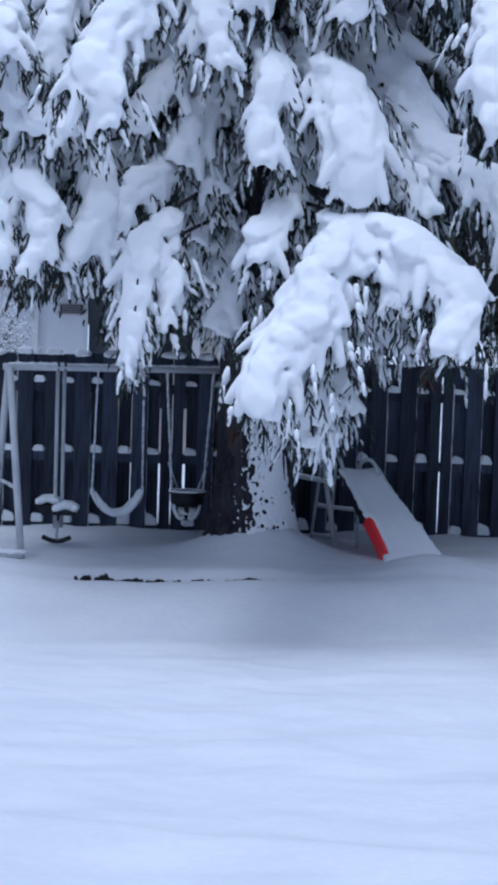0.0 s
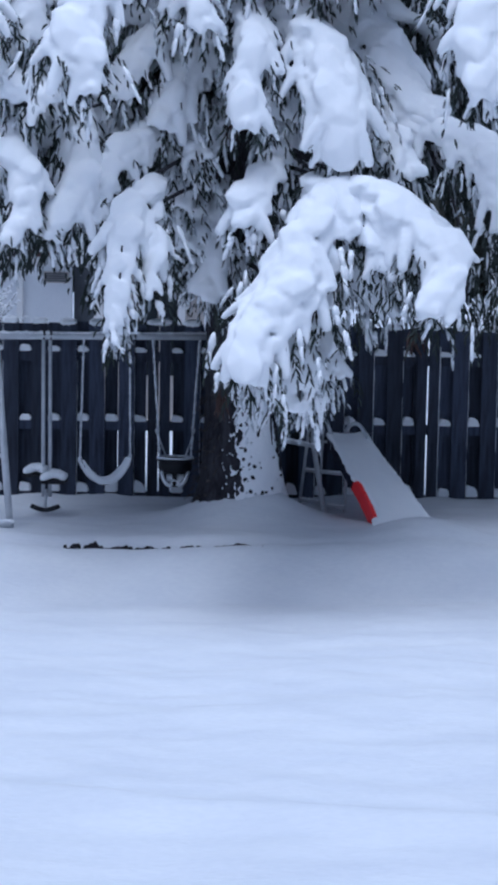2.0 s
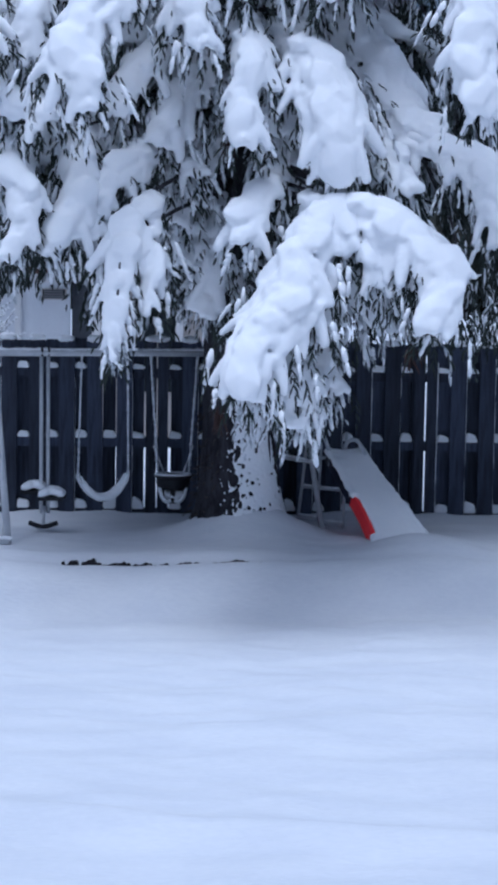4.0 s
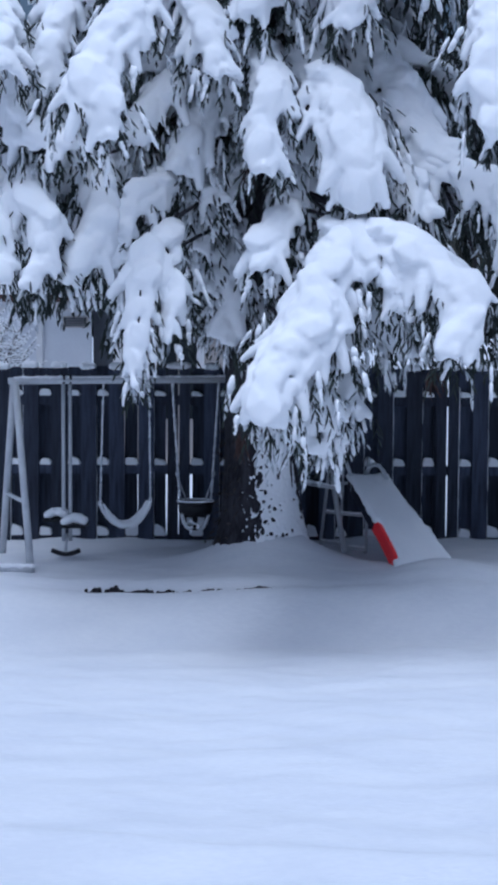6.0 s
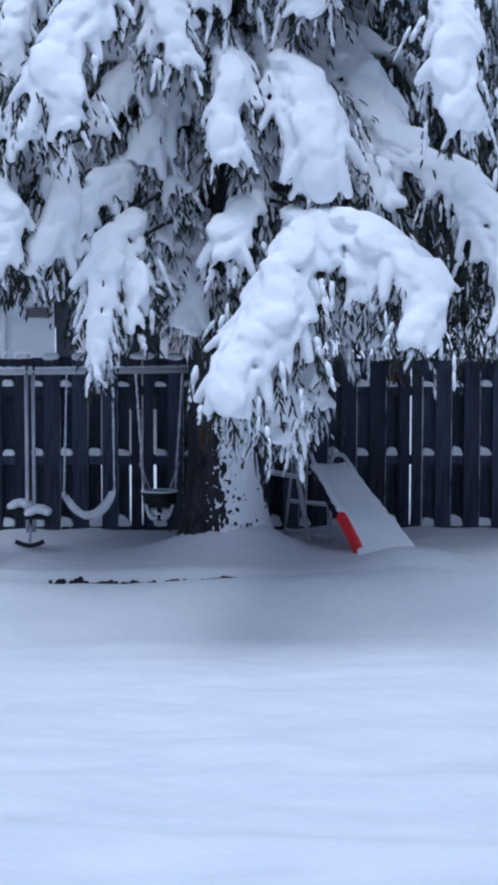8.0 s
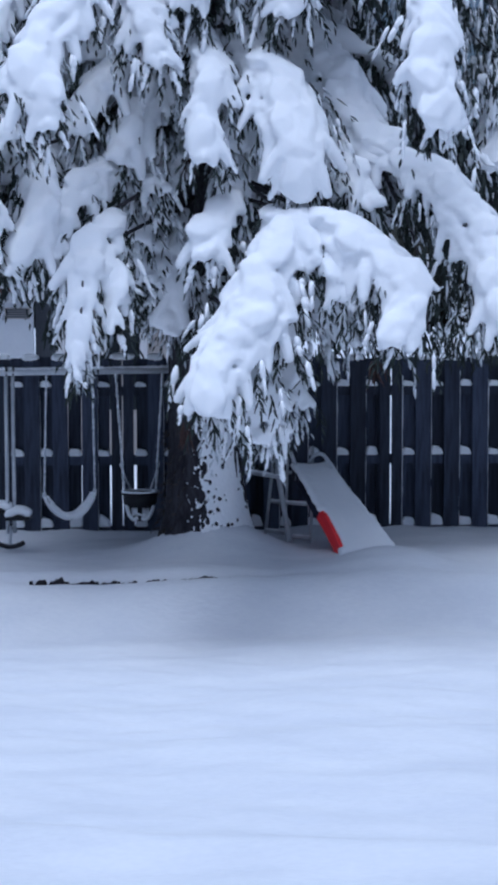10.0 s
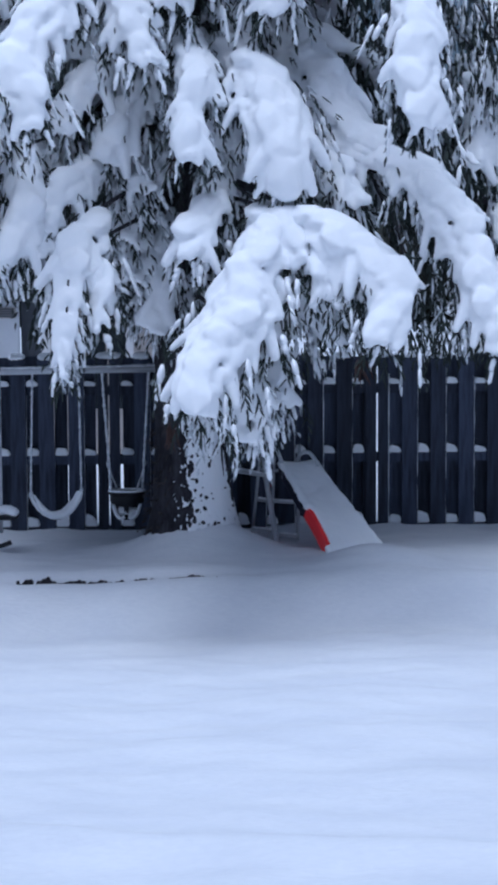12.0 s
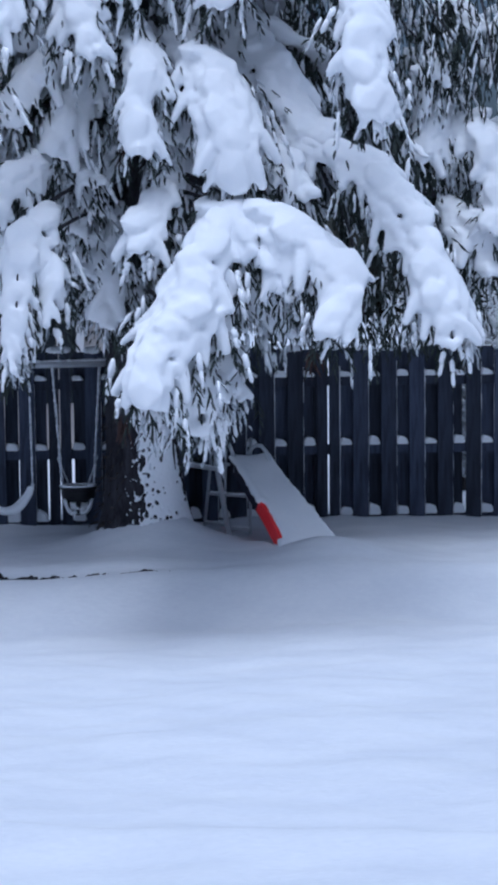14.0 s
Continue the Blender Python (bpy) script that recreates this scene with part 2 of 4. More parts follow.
def build_fence():
    rng = random.Random(5)
    fence = empty("fence", (0, FENCE_Y, 0), "dark stained wooden shadowbox fence capped with snow", "fence", "", "structure")
    wide, narrow = board_mesh(0.142, -0.25, TOP, 0.02), board_mesh(0.095, -0.25, TOP, 0.02)
    backing, slim = board_mesh(0.166, -0.25, TOP, 0.02), board_mesh(0.118, -0.25, TOP, 0.02)
    lefts = []
    # gaps between the front boards; panel joints take two boards side by side
    starts = [-2.235 + 0.2645 * k for k in range(-26, 6)] + [-0.575 + 0.2655 * k for k in range(0, 9)] + [1.89 + 0.265 * k for k in range(0, 34)]
    starts = sorted(s for s in starts if -9 < s < 10.7)
    gap = 0.122

    def board(me, x, y, tilt=0.0, lift=0.0):
        ob = new("board", me)
        ob.parent = fence
        ob.location, ob.rotation_euler = (x, y, lift), (0, tilt, 0)
        return ob

    for a, b in zip(starts, starts[1:]):
        lo, hi = a + gap, b
        mid = (lo + hi) / 2
        lift = rng.uniform(-0.012, 0.012)
        if hi - lo > 0.18:
            for s in (-1, 1):
                board(narrow, mid + s * (hi - lo) / 4 + s * 0.001, -0.045, rng.uniform(-0.004, 0.004), lift)
        else:
            board(wide, mid, -0.045, rng.uniform(-0.005, 0.005), lift)
        lefts.append((mid, hi - lo, lift))
        # back board behind the gap
        shift = min(((abs(a - s), d) for s, d in LOOSE), key=lambda q: q[0])
        if shift[0] > 0.05:
            board(backing, a + gap / 2 + rng.uniform(-0.006, 0.008), 0.045, rng.uniform(-0.003, 0.003), rng.uniform(-0.02, 0.01))
        else:
            board(slim, a + gap / 2 + shift[1], 0.045, rng.uniform(-0.006, 0.006), rng.uniform(-0.02, 0.01))
    for z in (0.0, 0.655, 1.29):
        b = bmesh.new()
        box(b, (-9, -0.032, z - 0.045), (10.8, 0.032, z + 0.045), 0.004)
        part("rail", b, WOOD, fence)
    for x in (-7.9, -5.5, -3.05, -0.63, 1.70, 4.25, 6.7, 9.1):
        b = bmesh.new()
        box(b, (x - 0.045, -0.03, -0.3), (x + 0.045, 0.06, TOP - 0.05), 0.004)
        part("post", b, WOOD, fence)
    # snow on the rails between the boards and on the board tops
    for i, a in enumerate(starts):
        if a < -4.2 or a > 5.6:
            continue
        for z, h in ((0.045, 0.095), (0.70, 0.066), (1.335, 0.052)):
            h *= rng.uniform(0.75, 1.25)
            b = bmesh.new()
            box(b, (a + 0.002, -0.055, z - 0.006), (a + gap - 0.002, 0.030, z + h))
            top_l, top_r, fall = rng.uniform(0.004, 0.024), rng.uniform(0.006, 0.034), rng.uniform(0.75, 1.15)
            for v in b.verts:
                if v.co.z > z:
                    right_side = v.co.x > a + gap / 2
                    v.co.x += -top_r if right_side else top_l
                    v.co.z = z + h * (fall * 0.8 if right_side else 1.0)
                    v.co.y = -0.01 + (v.co.y + 0.01) * 0.8
            bmesh.ops.bevel(b, geom=b.edges[:], offset=0.010, segments=2, affect="EDGES")
            part("snow_lump", b, SNOW, fence, "small snow heap on a rail")
    # snow driven into the joint beside each front board
    for a in starts:
        if 0.7 < a < 5.6 or (-4.2 < a < 0 and rng.random() < 0.35):
            b = bmesh.new()
            z, cuts = -0.02, []
            while z < 1.47:
                cuts.append(z)
                z += rng.uniform(0.05, 0.11)
            rows = []
            for z in cuts:
                w = rng.uniform(0.003, 0.010)
                rows.append([b.verts.new((a + x, y, z)) for x, y in ((0.0, -0.034), (w, -0.034), (w * 0.6, 0.033), (0.0, 0.033))])
            for lo, hi in zip(rows, rows[1:]):
                for k in range(4):
                    b.faces.new((lo[k], lo[(k + 1) % 4], hi[(k + 1) % 4], hi[k]))
            b.faces.new(rows[0][::-1])
            b.faces.new(rows[-1])
            part("snow_streak", b, SNOW, fence, "thin snow in a board joint")
    for mid, w, lift in lefts:
        if -4.2 < mid < 5.6:
            v, f = [], []
            n = 5
            for k in range(n):
                u = -0.3 + 0.6 * k / (n - 1)
                ball(v, f, (mid + u * w, -0.045 + rng.uniform(-0.005, 0.005), TOP + lift + 0.008), (w * 0.27, 0.050, rng.uniform(0.030, 0.042)))
            finish("snow_cap", v, f, SNOW, fence, "thin snow cap on a board top", True)


build_fence()


# ---- spruce tree ----
TRUNK = Vector((0.07, 12.9, 0))
tree = empty("spruce_tree", TRUNK, "large spruce tree with drooping boughs under heavy snow", "tree")


def local(p):
    return Vector(p) - TRUNK


def add_twig(v, f, at, way, length, rng, thick=0.012, barbs=8):
    """A drooping brush of needles: a spindle with short needles that stand off it."""
    at, way = Vector(at), Vector(way).normalized()
    side = way.cross(Vector((rng.uniform(-1, 1), rng.uniform(-1, 1), 0.3)))
    side = side.normalized() if side.length > 0.1 else Vector((1, 0, 0))
    other = way.cross(side)
    bend = Vector((rng.uniform(-0.25, 0.25), rng.uniform(-0.25, 0.25), -0.3))
    n0 = len(v)
    spots = []
    for k, fat in enumerate((0.5, 1.0, 0.75, 0.12)):
        s = k / 3
        q = at + way * length * s + bend * length * s * s
        spots.append(q)
        for a in (0, 2.1, 4.2):
            v.append(q + (side * math.cos(a) + other * math.sin(a)) * thick * fat)
    for k in range(3):
        for a in range(3):
            i, j = n0 + k * 3 + a, n0 + k * 3 + (a + 1) % 3
            f.append((i, j, j + 3, i + 3))
    for k in range(barbs):
        s = 2.99 * (k + rng.random()) / barbs
        q = spots[int(s)].lerp(spots[int(s) + 1], s % 1)
        a = rng.uniform(0, 6.28)
        d = (side * math.cos(a) + other * math.sin(a)) * 0.7 + way * 1.0
        d = d.normalized() * rng.uniform(0.015, 0.034)
        w = way.cross(d).normalized() * rng.uniform(0.004, 0.009)
        n1 = len(v)
        v.extend([q - w, q + w, q + d])
        f.append((n1, n1 + 1, n1 + 2))


def add_finger(sv, sf, at, way, length, r0, thin=0.12):
    """A rounded tongue of snow along a hanging twig."""
    n = max(3, int(length / (r0 * 0.55)))
    at, way = Vector(at), Vector(way).normalized()
    for k in range(n + 1):
        h = k / n
        r = r0 * (0.80 + 0.38 * math.sin(math.pi * min(1, h * 0.85))) * (1 - thin * h ** 2)
        ball(sv, sf, at + way * length * h - Vector((0, 0, 0.30 * length * h * h)), (r, r, r))


def add_sprig(v, f, at, way, length, thick, rng, barbs):
    """A short needle-clad shoot: a ragged spindle."""
    side = way.cross(Vector((0.3, 0.2, 1)))
    side = side.normalized() if side.length > 0.1 else Vector((1, 0, 0))
    other = way.cross(side)
    n0 = len(v)
    mid = at + way * length * 0.5 + Vector((rng.uniform(-0.08, 0.08), rng.uniform(-0.08, 0.08), -0.06)) * length
    for q, r in ((at, thick * 0.55), (mid, thick)):
        for a in (0.3, 2.4, 4.5):
            v.append(q + (side * math.cos(a) + other * math.sin(a)) * r)
    tip = at + way * length + Vector((0, 0, -0.18 * length))
    v.append(tip)
    for a in range(3):
        i, j = n0 + a, n0 + (a + 1) % 3
        f.append((i, j, j + 3, i + 3))
        f.append((i + 3, j + 3, n0 + 6))
    for k in range(barbs):
        q = at.lerp(tip, rng.uniform(0.1, 0.9))
        a = rng.uniform(0, 6.28)
        d = ((side * math.cos(a) + other * math.sin(a)) * 0.8 + way * 0.8) * rng.uniform(0.012, 0.024)
        w = way.cross(d).normalized() * rng.uniform(0.003, 0.006)
        n1 = len(v)
        v.extend([q - w, q + w, q + d])
        f.append((n1, n1 + 1, n1 + 2))


def add_spray(nv, nf, dv, df, hv, hf, at, way, length, rng, snowy, dusty, barbs):
    """A hanging branchlet with drooping shoots on both sides, often with a tongue of snow on its outer face."""
    at, way = Vector(at), Vector(way).normalized()
    out = Vector((at.x, at.y, 0))
    out = (out.normalized() if out.length > 0.1 else Vector((0, -1, 0))) * 0.8 + Vector((0, 0, 0.6))
    side = way.cross(out + Vector((rng.uniform(-0.6, 0.6), rng.uniform(-0.6, 0.6), 0)))
    side = side.normalized() if side.length > 0.1 else Vector((1, 0, 0))
    n = max(2, int(length / (0.040 if barbs else 0.09)))
    fat = 1.0 if barbs else 1.4
    laden = rng.random() < (snowy if barbs else 0.45 * snowy)
    dusted = rng.random() < dusty
    spots = []
    for k in range(n + 1):
        h = k / n
        q = at + way * length * h - Vector((0, 0, 0.35 * length * h * h))
        spots.append(q)
        sign = 0 if k == n else (1 if k % 2 else -1)
        d = (side * sign * rng.uniform(0.25, 0.75) + way * 0.9 + Vector((rng.uniform(-0.2, 0.2), rng.uniform(-0.2, 0.2), rng.uniform(-0.6, 0.0)))).normalized()
        ln = (0.055 + 0.050 * (1 - h)) * rng.uniform(0.7, 1.3) * (1 if barbs else 1.15)
        t = rng.uniform(0.007, 0.012) * fat
        if dusted:
            add_sprig(dv, df, q, d, ln, t * 1.1, rng, barbs // 2)
        else:
            add_sprig(nv, nf, q, d, ln, t, rng, barbs)
    if laden:
        r = rng.uniform(0.015, 0.027) * (1 if barbs else 1.3)
        low = spots[-1] + (spots[-1] - spots[-2]).normalized() * 0.03
        d = (low - at).normalized()
        lat = d.cross(out)
        lat = lat.normalized() if lat.length > 0.1 else side
        axes = Matrix((lat, d, lat.cross(d))).transposed()
        span = (low - at).length
        pieces = ((0.27, 0.34, 1.1), (0.70, 0.36, 0.85)) if barbs else ((0.5, 0.55, 1.1),)
        for h, half, k in pieces:
            c = at.lerp(low, h) + out * r * 0.55 + lat * rng.uniform(-0.35, 0.35) * r
            ball(hv, hf, c, (r * k * rng.uniform(0.85, 1.2), span * half * rng.uniform(0.8, 1.1), r * 0.7), axes)


def bough_shapes(path, seed, fingers=1.0, twigs=1.0, cover=1.0, thick=1.0, dusty=0.25, barbs=3, face=None, lumpy=0.0):
    """Snow lumps, dark needles and dusted needles for one bough: a path of places with the width of the snow pad."""
    rng = random.Random(seed)
    p = smooth_path(path, 0.045)
    sv, sf, nv, nf, dv, df, hv, hf = [], [], [], [], [], [], [], []
    up = Vector((0, 0, 1))
    total = len(p)
    run = [0.0, 0.03]
    pillow = 0.05
    for i, (x, y, z, w) in enumerate(p):
        q = Vector((x, y, z))
        t = Vector(p[min(i + 1, total - 1)][:3] - p[max(i - 1, 0)][:3])
        t = t.normalized() if t.length > 1e-5 else Vector((0, -1, 0))
        lat = Vector((-t.y, t.x, 0))
        lat = lat.normalized() if lat.length > 0.15 else Vector((1, 0, 0))
        nor = lat.cross(t)
        if nor.z < 0:
            nor = -nor
        lat = t.cross(nor)
        if face:
            side = t.cross(face)
            if side.length > 0.25:
                lat = side.normalized()
                nor = lat.cross(t)
        w *= 0.90 + 0.5 * noise.noise(Vector((i * 0.2, seed * 3.3, 0.0)))
        w = max(w, 0.05)
        core = w * (0.50 - 0.17 * lumpy)
        axes = Matrix((lat, t, nor)).transposed()
        snowy = cover >= 1 or cover > 0.3 and noise.noise(Vector((i * 0.3, seed * 1.7, 4.0))) * 0.5 + 0.5 < cover
        rib = min(0.054, 0.024 + 0.075 * w) * thick * (1 - 0.15 * lumpy)
        if snowy:
            # the pad itself: broad flat lumps
            count = max(1, int(core / 0.075) + 1)
            for k in range(count):
                u = 0 if count == 1 else -0.5 + k / (count - 1)
                u += rng.uniform(-0.08, 0.08)
                r = rng.uniform(0.052, 0.070) * thick * min(1, 0.5 + 1.2 * w)
                at = q + lat * (u * core) - nor * (0.4 * w * u * u) - up * (0.2 * w * u * u)
                ball(sv, sf, at, (r, r * 1.35, r * rng.uniform(0.62, 0.78)), axes)
            # pillows, one bulging over the next
            pillow -= 0.045
            if pillow < 0:
                pillow = rng.uniform(0.11, 0.24)
                u, r = rng.uniform(-0.35, 0.35), min(0.135, 0.30 * w) * rng.uniform(0.75, 1.1) * thick
                turned = axes @ Matrix.Rotation(rng.uniform(-0.7, 0.7), 3, "Z") @ Matrix.Rotation(rng.uniform(-0.25, 0.25), 3, "X")
                ball(sv, sf, q + lat * u * core - nor * 0.005, (r * 1.1, r * rng.uniform(1.2, 1.8), r * 0.58), turned)
            # needle tips that pierce the pad near its rim
            if barbs and rng.random() < 0.16:
                u = rng.choice((-1, 1)) * rng.uniform(0.26, 0.54)
                at = q + lat * u * w - nor * (0.4 * w * u * u - 0.03) - up * 0.2 * w * u * u
                for k in range(rng.randrange(1, 4)):
                    add_sprig(nv, nf, at + lat * rng.uniform(-0.03, 0.03) + t * rng.uniform(-0.04, 0.04), (lat * (u + rng.uniform(-0.5, 0.5)) + t * rng.uniform(0, 0.8) - up * 0.5 + nor * 0.15).normalized(), rng.uniform(0.04, 0.10), rng.uniform(0.006, 0.011), rng, barbs)
        # tongues of snow on the branchlets of both sides, with slits between
        for s in (0, 1):
            run[s] -= 0.045
            if run[s] > 0:
                continue
            run[s] = rib * rng.uniform(1.5, 3.0 + 0.4 * lumpy)
            sign = 2 * s - 1
            length = min(0.50 * w, 0.21) * rng.uniform(0.6, 1.25) + 0.12 * max(0.0, w - 0.42) + 0.02
            way = (lat * sign * rng.uniform(0.45, 1.0) + t * rng.uniform(0.3, 1.0) - up * rng.uniform(0.1, 0.6) - nor * 0.1).normalized()
            at = q + lat * sign * (0.12 * core + 0.75 * max(0.0, 0.25 * w - 0.10)) - nor * (rng.uniform(-0.01, 0.05) + 0.2 * max(0.0, w - 0.4))
            if snowy and rng.random() > 0.10 and i < total - 3:
                add_finger(sv, sf, at, way, length, rib * rng.uniform(0.7, 1.3), rng.uniform(0.0, 0.25))
            for k in range(2 if barbs else 1):
                h = rng.uniform(0.35, 1.0)
                add_spray(nv, nf, dv, df, hv, hf, at + way * length * h - nor * 0.045 - up * 0.02, way * 0.8 - up * rng.uniform(0.3, 1.0) + lat * rng.uniform(-0.3, 0.3), rng.uniform(0.05, 0.12), rng, 0.35 if cover > 0.3 else 0.12, dusty * 0.6, barbs)
        # branchlets that hang from below the pad
        for k in range(int((0.8 + w * 4.0) * twigs + rng.random())):
            u = rng.uniform(-0.58, 0.58)
            at = q + lat * u * w - nor * (0.06 + 0.55 * w * u * u) - up * (0.25 * w * u * u + rng.uniform(0, 0.14))
            way = lat * (u * 0.7 + rng.uniform(-0.5, 0.5)) + t * rng.uniform(0.0, 0.6) - up * rng.uniform(0.6, 1.5)
            add_spray(nv, nf, dv, df, hv, hf, at, way, rng.uniform(0.08, 0.20) * (0.6 + min(w, 0.45)), rng, (0.25 + 0.4 * dusty) * fingers * (1 if cover > 0.3 else 0.35), dusty if cover > 0.3 else 0.4 * dusty, barbs)
    if cover > 0.3:
        # a blunt end
        r = max(0.045, 0.20 * w) * thick
        ball(sv, sf, q, (r, r * 1.2, r * 0.8), axes)
    return p, (sv, sf), (nv, nf), (dv, df), (hv, hf)


def limb_path(first, height):
    """From the trunk out to where the snow pad of a bough begins."""
    a = Vector((0.0, 0.0, height))
    return [a, a.lerp(Vector(first), 0.5) + Vector((0, 0, 0.08)), Vector(first)]


def bough(path, seed, cover=1.0, dusty=0.22, lumpy=0.25):
    path = [(*local(q[:3]), q[3] * (1.10 + 0.16 * lumpy)) for q in path]
    p, snow, dark, dusted, hanging = bough_shapes(path, seed, 1.0, (1.0 if cover >= 1 else 1.5) * (1 - 0.4 * lumpy), cover, (1.0 - 0.14 * lumpy) if cover >= 0.9 else 0.75, dusty, 4, Vector((0, -0.7, 0.72)), lumpy)
    verts, faces = [], []
    first = p[0][:3]
    reach = math.hypot(first[0], first[1])
    line = smooth_path([tuple(v) for v in limb_path(first, first[2] + 0.22 * reach)], 0.12)
    spine = [Vector(q[:3]) - Vector((0, 0, 0.045)) for q in p[::3]]
    line = [Vector(q) for q in line] + spine[1:]
    n = len(line)
    sweep(verts, faces, line, [0.022 * (1 - 0.7 * k / n) for k in range(n)], 6)
    limb = finish("bough", verts, faces, BARK, tree, "", True)
    snow_skin = finish("snow", *snow, SNOW, limb, "thick white snow pad on a bough", True)
    soften(snow_skin, 0.019, 1, 0.014, 0.2)
    if cover < 1:
        tagged(snow_skin, kind="stuff")
    tagged(finish("hanging_snow", *hanging, SNOW, limb, "small tongues of snow on hanging twigs", True), kind="stuff")
    tagged(finish("needles", *dark, NEEDLE, limb, "dark green hanging needles"), kind="stuff")
    tagged(finish("dusted_needles", *dusted, DUSTED, limb, "needles dusted with snow"), kind="stuff")


def build_trunk():
    rng = random.Random(3)
    verts, faces = [], []
    path, radii = [], []
    for k in range(119):
        z = -0.3 + k * 0.095
        lean = -0.034 * max(z, 0) + 0.02 * math.sin(z * 1.3)
        path.append((lean, 0, z))
        r = 0.32 * max(0.04, 1 - z / 11.2) + 0.14 * math.exp(-max(z, 0) / 0.30)
        radii.append(r)
    ridge = [rng.uniform(0.955, 1.03) for _ in range(52)]
    sweep(verts, faces, path, radii, 52, lambda i, a: (ridge[int(a / 6.2832 * 52 + 0.5) % 52] + 0.03 * noise.noise(Vector((a * 7, i * 0.7, 0)))) * (1 + 0.015 * math.sin(5 * a + i * 0.35)))
    trunk = finish("trunk", verts, faces, BARK, tree, "rough brown bark trunk", True)
    # wind-blown snow on one flank
    v, f = [], []
    for _ in range(14000):
        z, a = rng.uniform(-0.05, 2.3), rng.uniform(-2.0, 0.5)
        edge = min(1, max(0, (a + 1.85) / 0.5))
        if noise.noise(Vector((a * 8, z * 9, 2))) * 0.6 + noise.noise(Vector((a * 19, z * 24, 6))) * 1.2 > -0.50 + 0.95 * edge + 0.9 * max(0, a + 1.15):
            continue
        r = 0.32 * (1 - z / 11.2) + 0.14 * math.exp(-max(z, 0) / 0.30)
        s = rng.uniform(0.008, 0.015)
        ball(v, f, (-0.034 * z + 1.035 * math.cos(a) * r, 1.035 * math.sin(a) * r, z), (s * 0.8, s * 0.8, s * 1.2))
    plaster = tagged(finish("snow", v, f, SNOW, trunk, "patchy snow blown onto the bark", True), kind="stuff")
    soften(plaster, 0.0105, 1)
    v, f = [], []
    for _ in range(60):
        z, a = rng.uniform(0.02, 1.1), rng.gauss(-2.7, 0.45)
        r = 0.32 * (1 - z / 11.2) + 0.14 * math.exp(-max(z, 0) / 0.30)
        at = Vector((-0.034 * z + math.cos(a) * r, math.sin(a) * r, z))
        add_twig(v, f, at, (math.cos(a), math.sin(a), rng.uniform(-1.0, 0.6)), rng.uniform(0.02, 0.08), rng, 0.006, 6)
    tagged(finish("dead_twig", v, f, TWIG, trunk, "short dead twigs on the bark"), kind="stuff")
    return trunk


build_trunk()
bough([(0.38, 12.00, 4.10, 0.46), (0.55, 11.55, 3.87, 0.70), (0.69, 11.25, 3.54, 0.76), (0.77, 11.10, 3.22, 0.60), (0.75, 11.06, 3.00, 0.42), (0.73, 11.06, 2.87, 0.28)], 1)  # upper pad
bough([(0.89, 11.35, 2.69, 0.42), (0.64, 11.00, 2.58, 0.73), (0.48, 10.80, 2.32, 0.76), (0.38, 10.60, 2.02, 0.74), (0.20, 10.45, 1.79, 0.60), (0.09, 10.30, 1.54, 0.52), (0.04, 10.25, 1.38, 0.34)], 2)  # left fork
bough([(0.64, 11.10, 2.55, 0.28), (0.59, 10.90, 2.26, 0.32), (0.59, 10.80, 2.02, 0.27), (0.63, 10.75, 1.82, 0.16)], 3)  # inner left fork
bough([(0.74, 11.35, 2.76, 0.38), (1.02, 11.00, 2.66, 0.55), (1.26, 10.80, 2.47, 0.56), (1.42, 10.60, 2.25, 0.46), (1.46, 10.50, 2.08, 0.36), (1.40, 10.40, 1.92, 0.46), (1.36, 10.33, 1.80, 0.34)], 64)  # right fork
bough([(1.00, 10.95, 2.51, 0.27), (1.03, 10.85, 2.30, 0.25), (1.10, 10.75, 2.02, 0.12)], 5)  # fork fingers
bough([(0.85, 12.60, 4.38, 0.47), (1.09, 12.10, 3.93, 0.75), (1.26, 11.80, 3.52, 0.69), (1.45, 11.60, 3.24, 0.38)], 6)  # back sheet
bough([(0.86, 11.90, 3.21, 0.30), (1.09, 11.60, 3.14, 0.43), (1.22, 11.40, 2.95, 0.33), (1.32, 11.30, 2.80, 0.19)], 7)  # middle pad
bough([(1.06, 12.20, 3.40, 0.40), (1.40, 11.70, 3.25, 0.44), (1.75, 11.30, 3.04, 0.47), (1.95, 11.00, 2.74, 0.48), (2.07, 10.75, 2.40, 0.51), (2.17, 10.55, 2.08, 0.48), (2.20, 10.45, 1.83, 0.30), (2.20, 10.40, 1.68, 0.13)], 8)  # right sweep
bough([(1.67, 11.20, 4.54, 0.36), (1.66, 10.80, 4.10, 0.40), (1.63, 10.60, 3.72, 0.44), (1.67, 10.50, 3.44, 0.36), (1.66, 10.45, 3.26, 0.22)], 9)  # upper right
bough([(2.38, 13.00, 4.04, 0.38), (2.56, 12.80, 3.73, 0.50), (2.48, 12.60, 3.43, 0.44), (2.35, 12.50, 3.19, 0.23)], 10)  # far right upper
bough([(2.70, 12.90, 3.63, 0.37), (2.89, 12.50, 3.44, 0.52), (2.99, 12.30, 3.08, 0.46), (2.95, 12.20, 2.76, 0.35), (2.86, 12.10, 2.58, 0.20)], 11)  # far right
bough([(2.63, 12.60, 2.84, 0.37), (2.79, 12.30, 2.64, 0.46), (2.91, 12.20, 2.41, 0.35), (2.85, 12.10, 2.22, 0.18)], 12)  # far right low
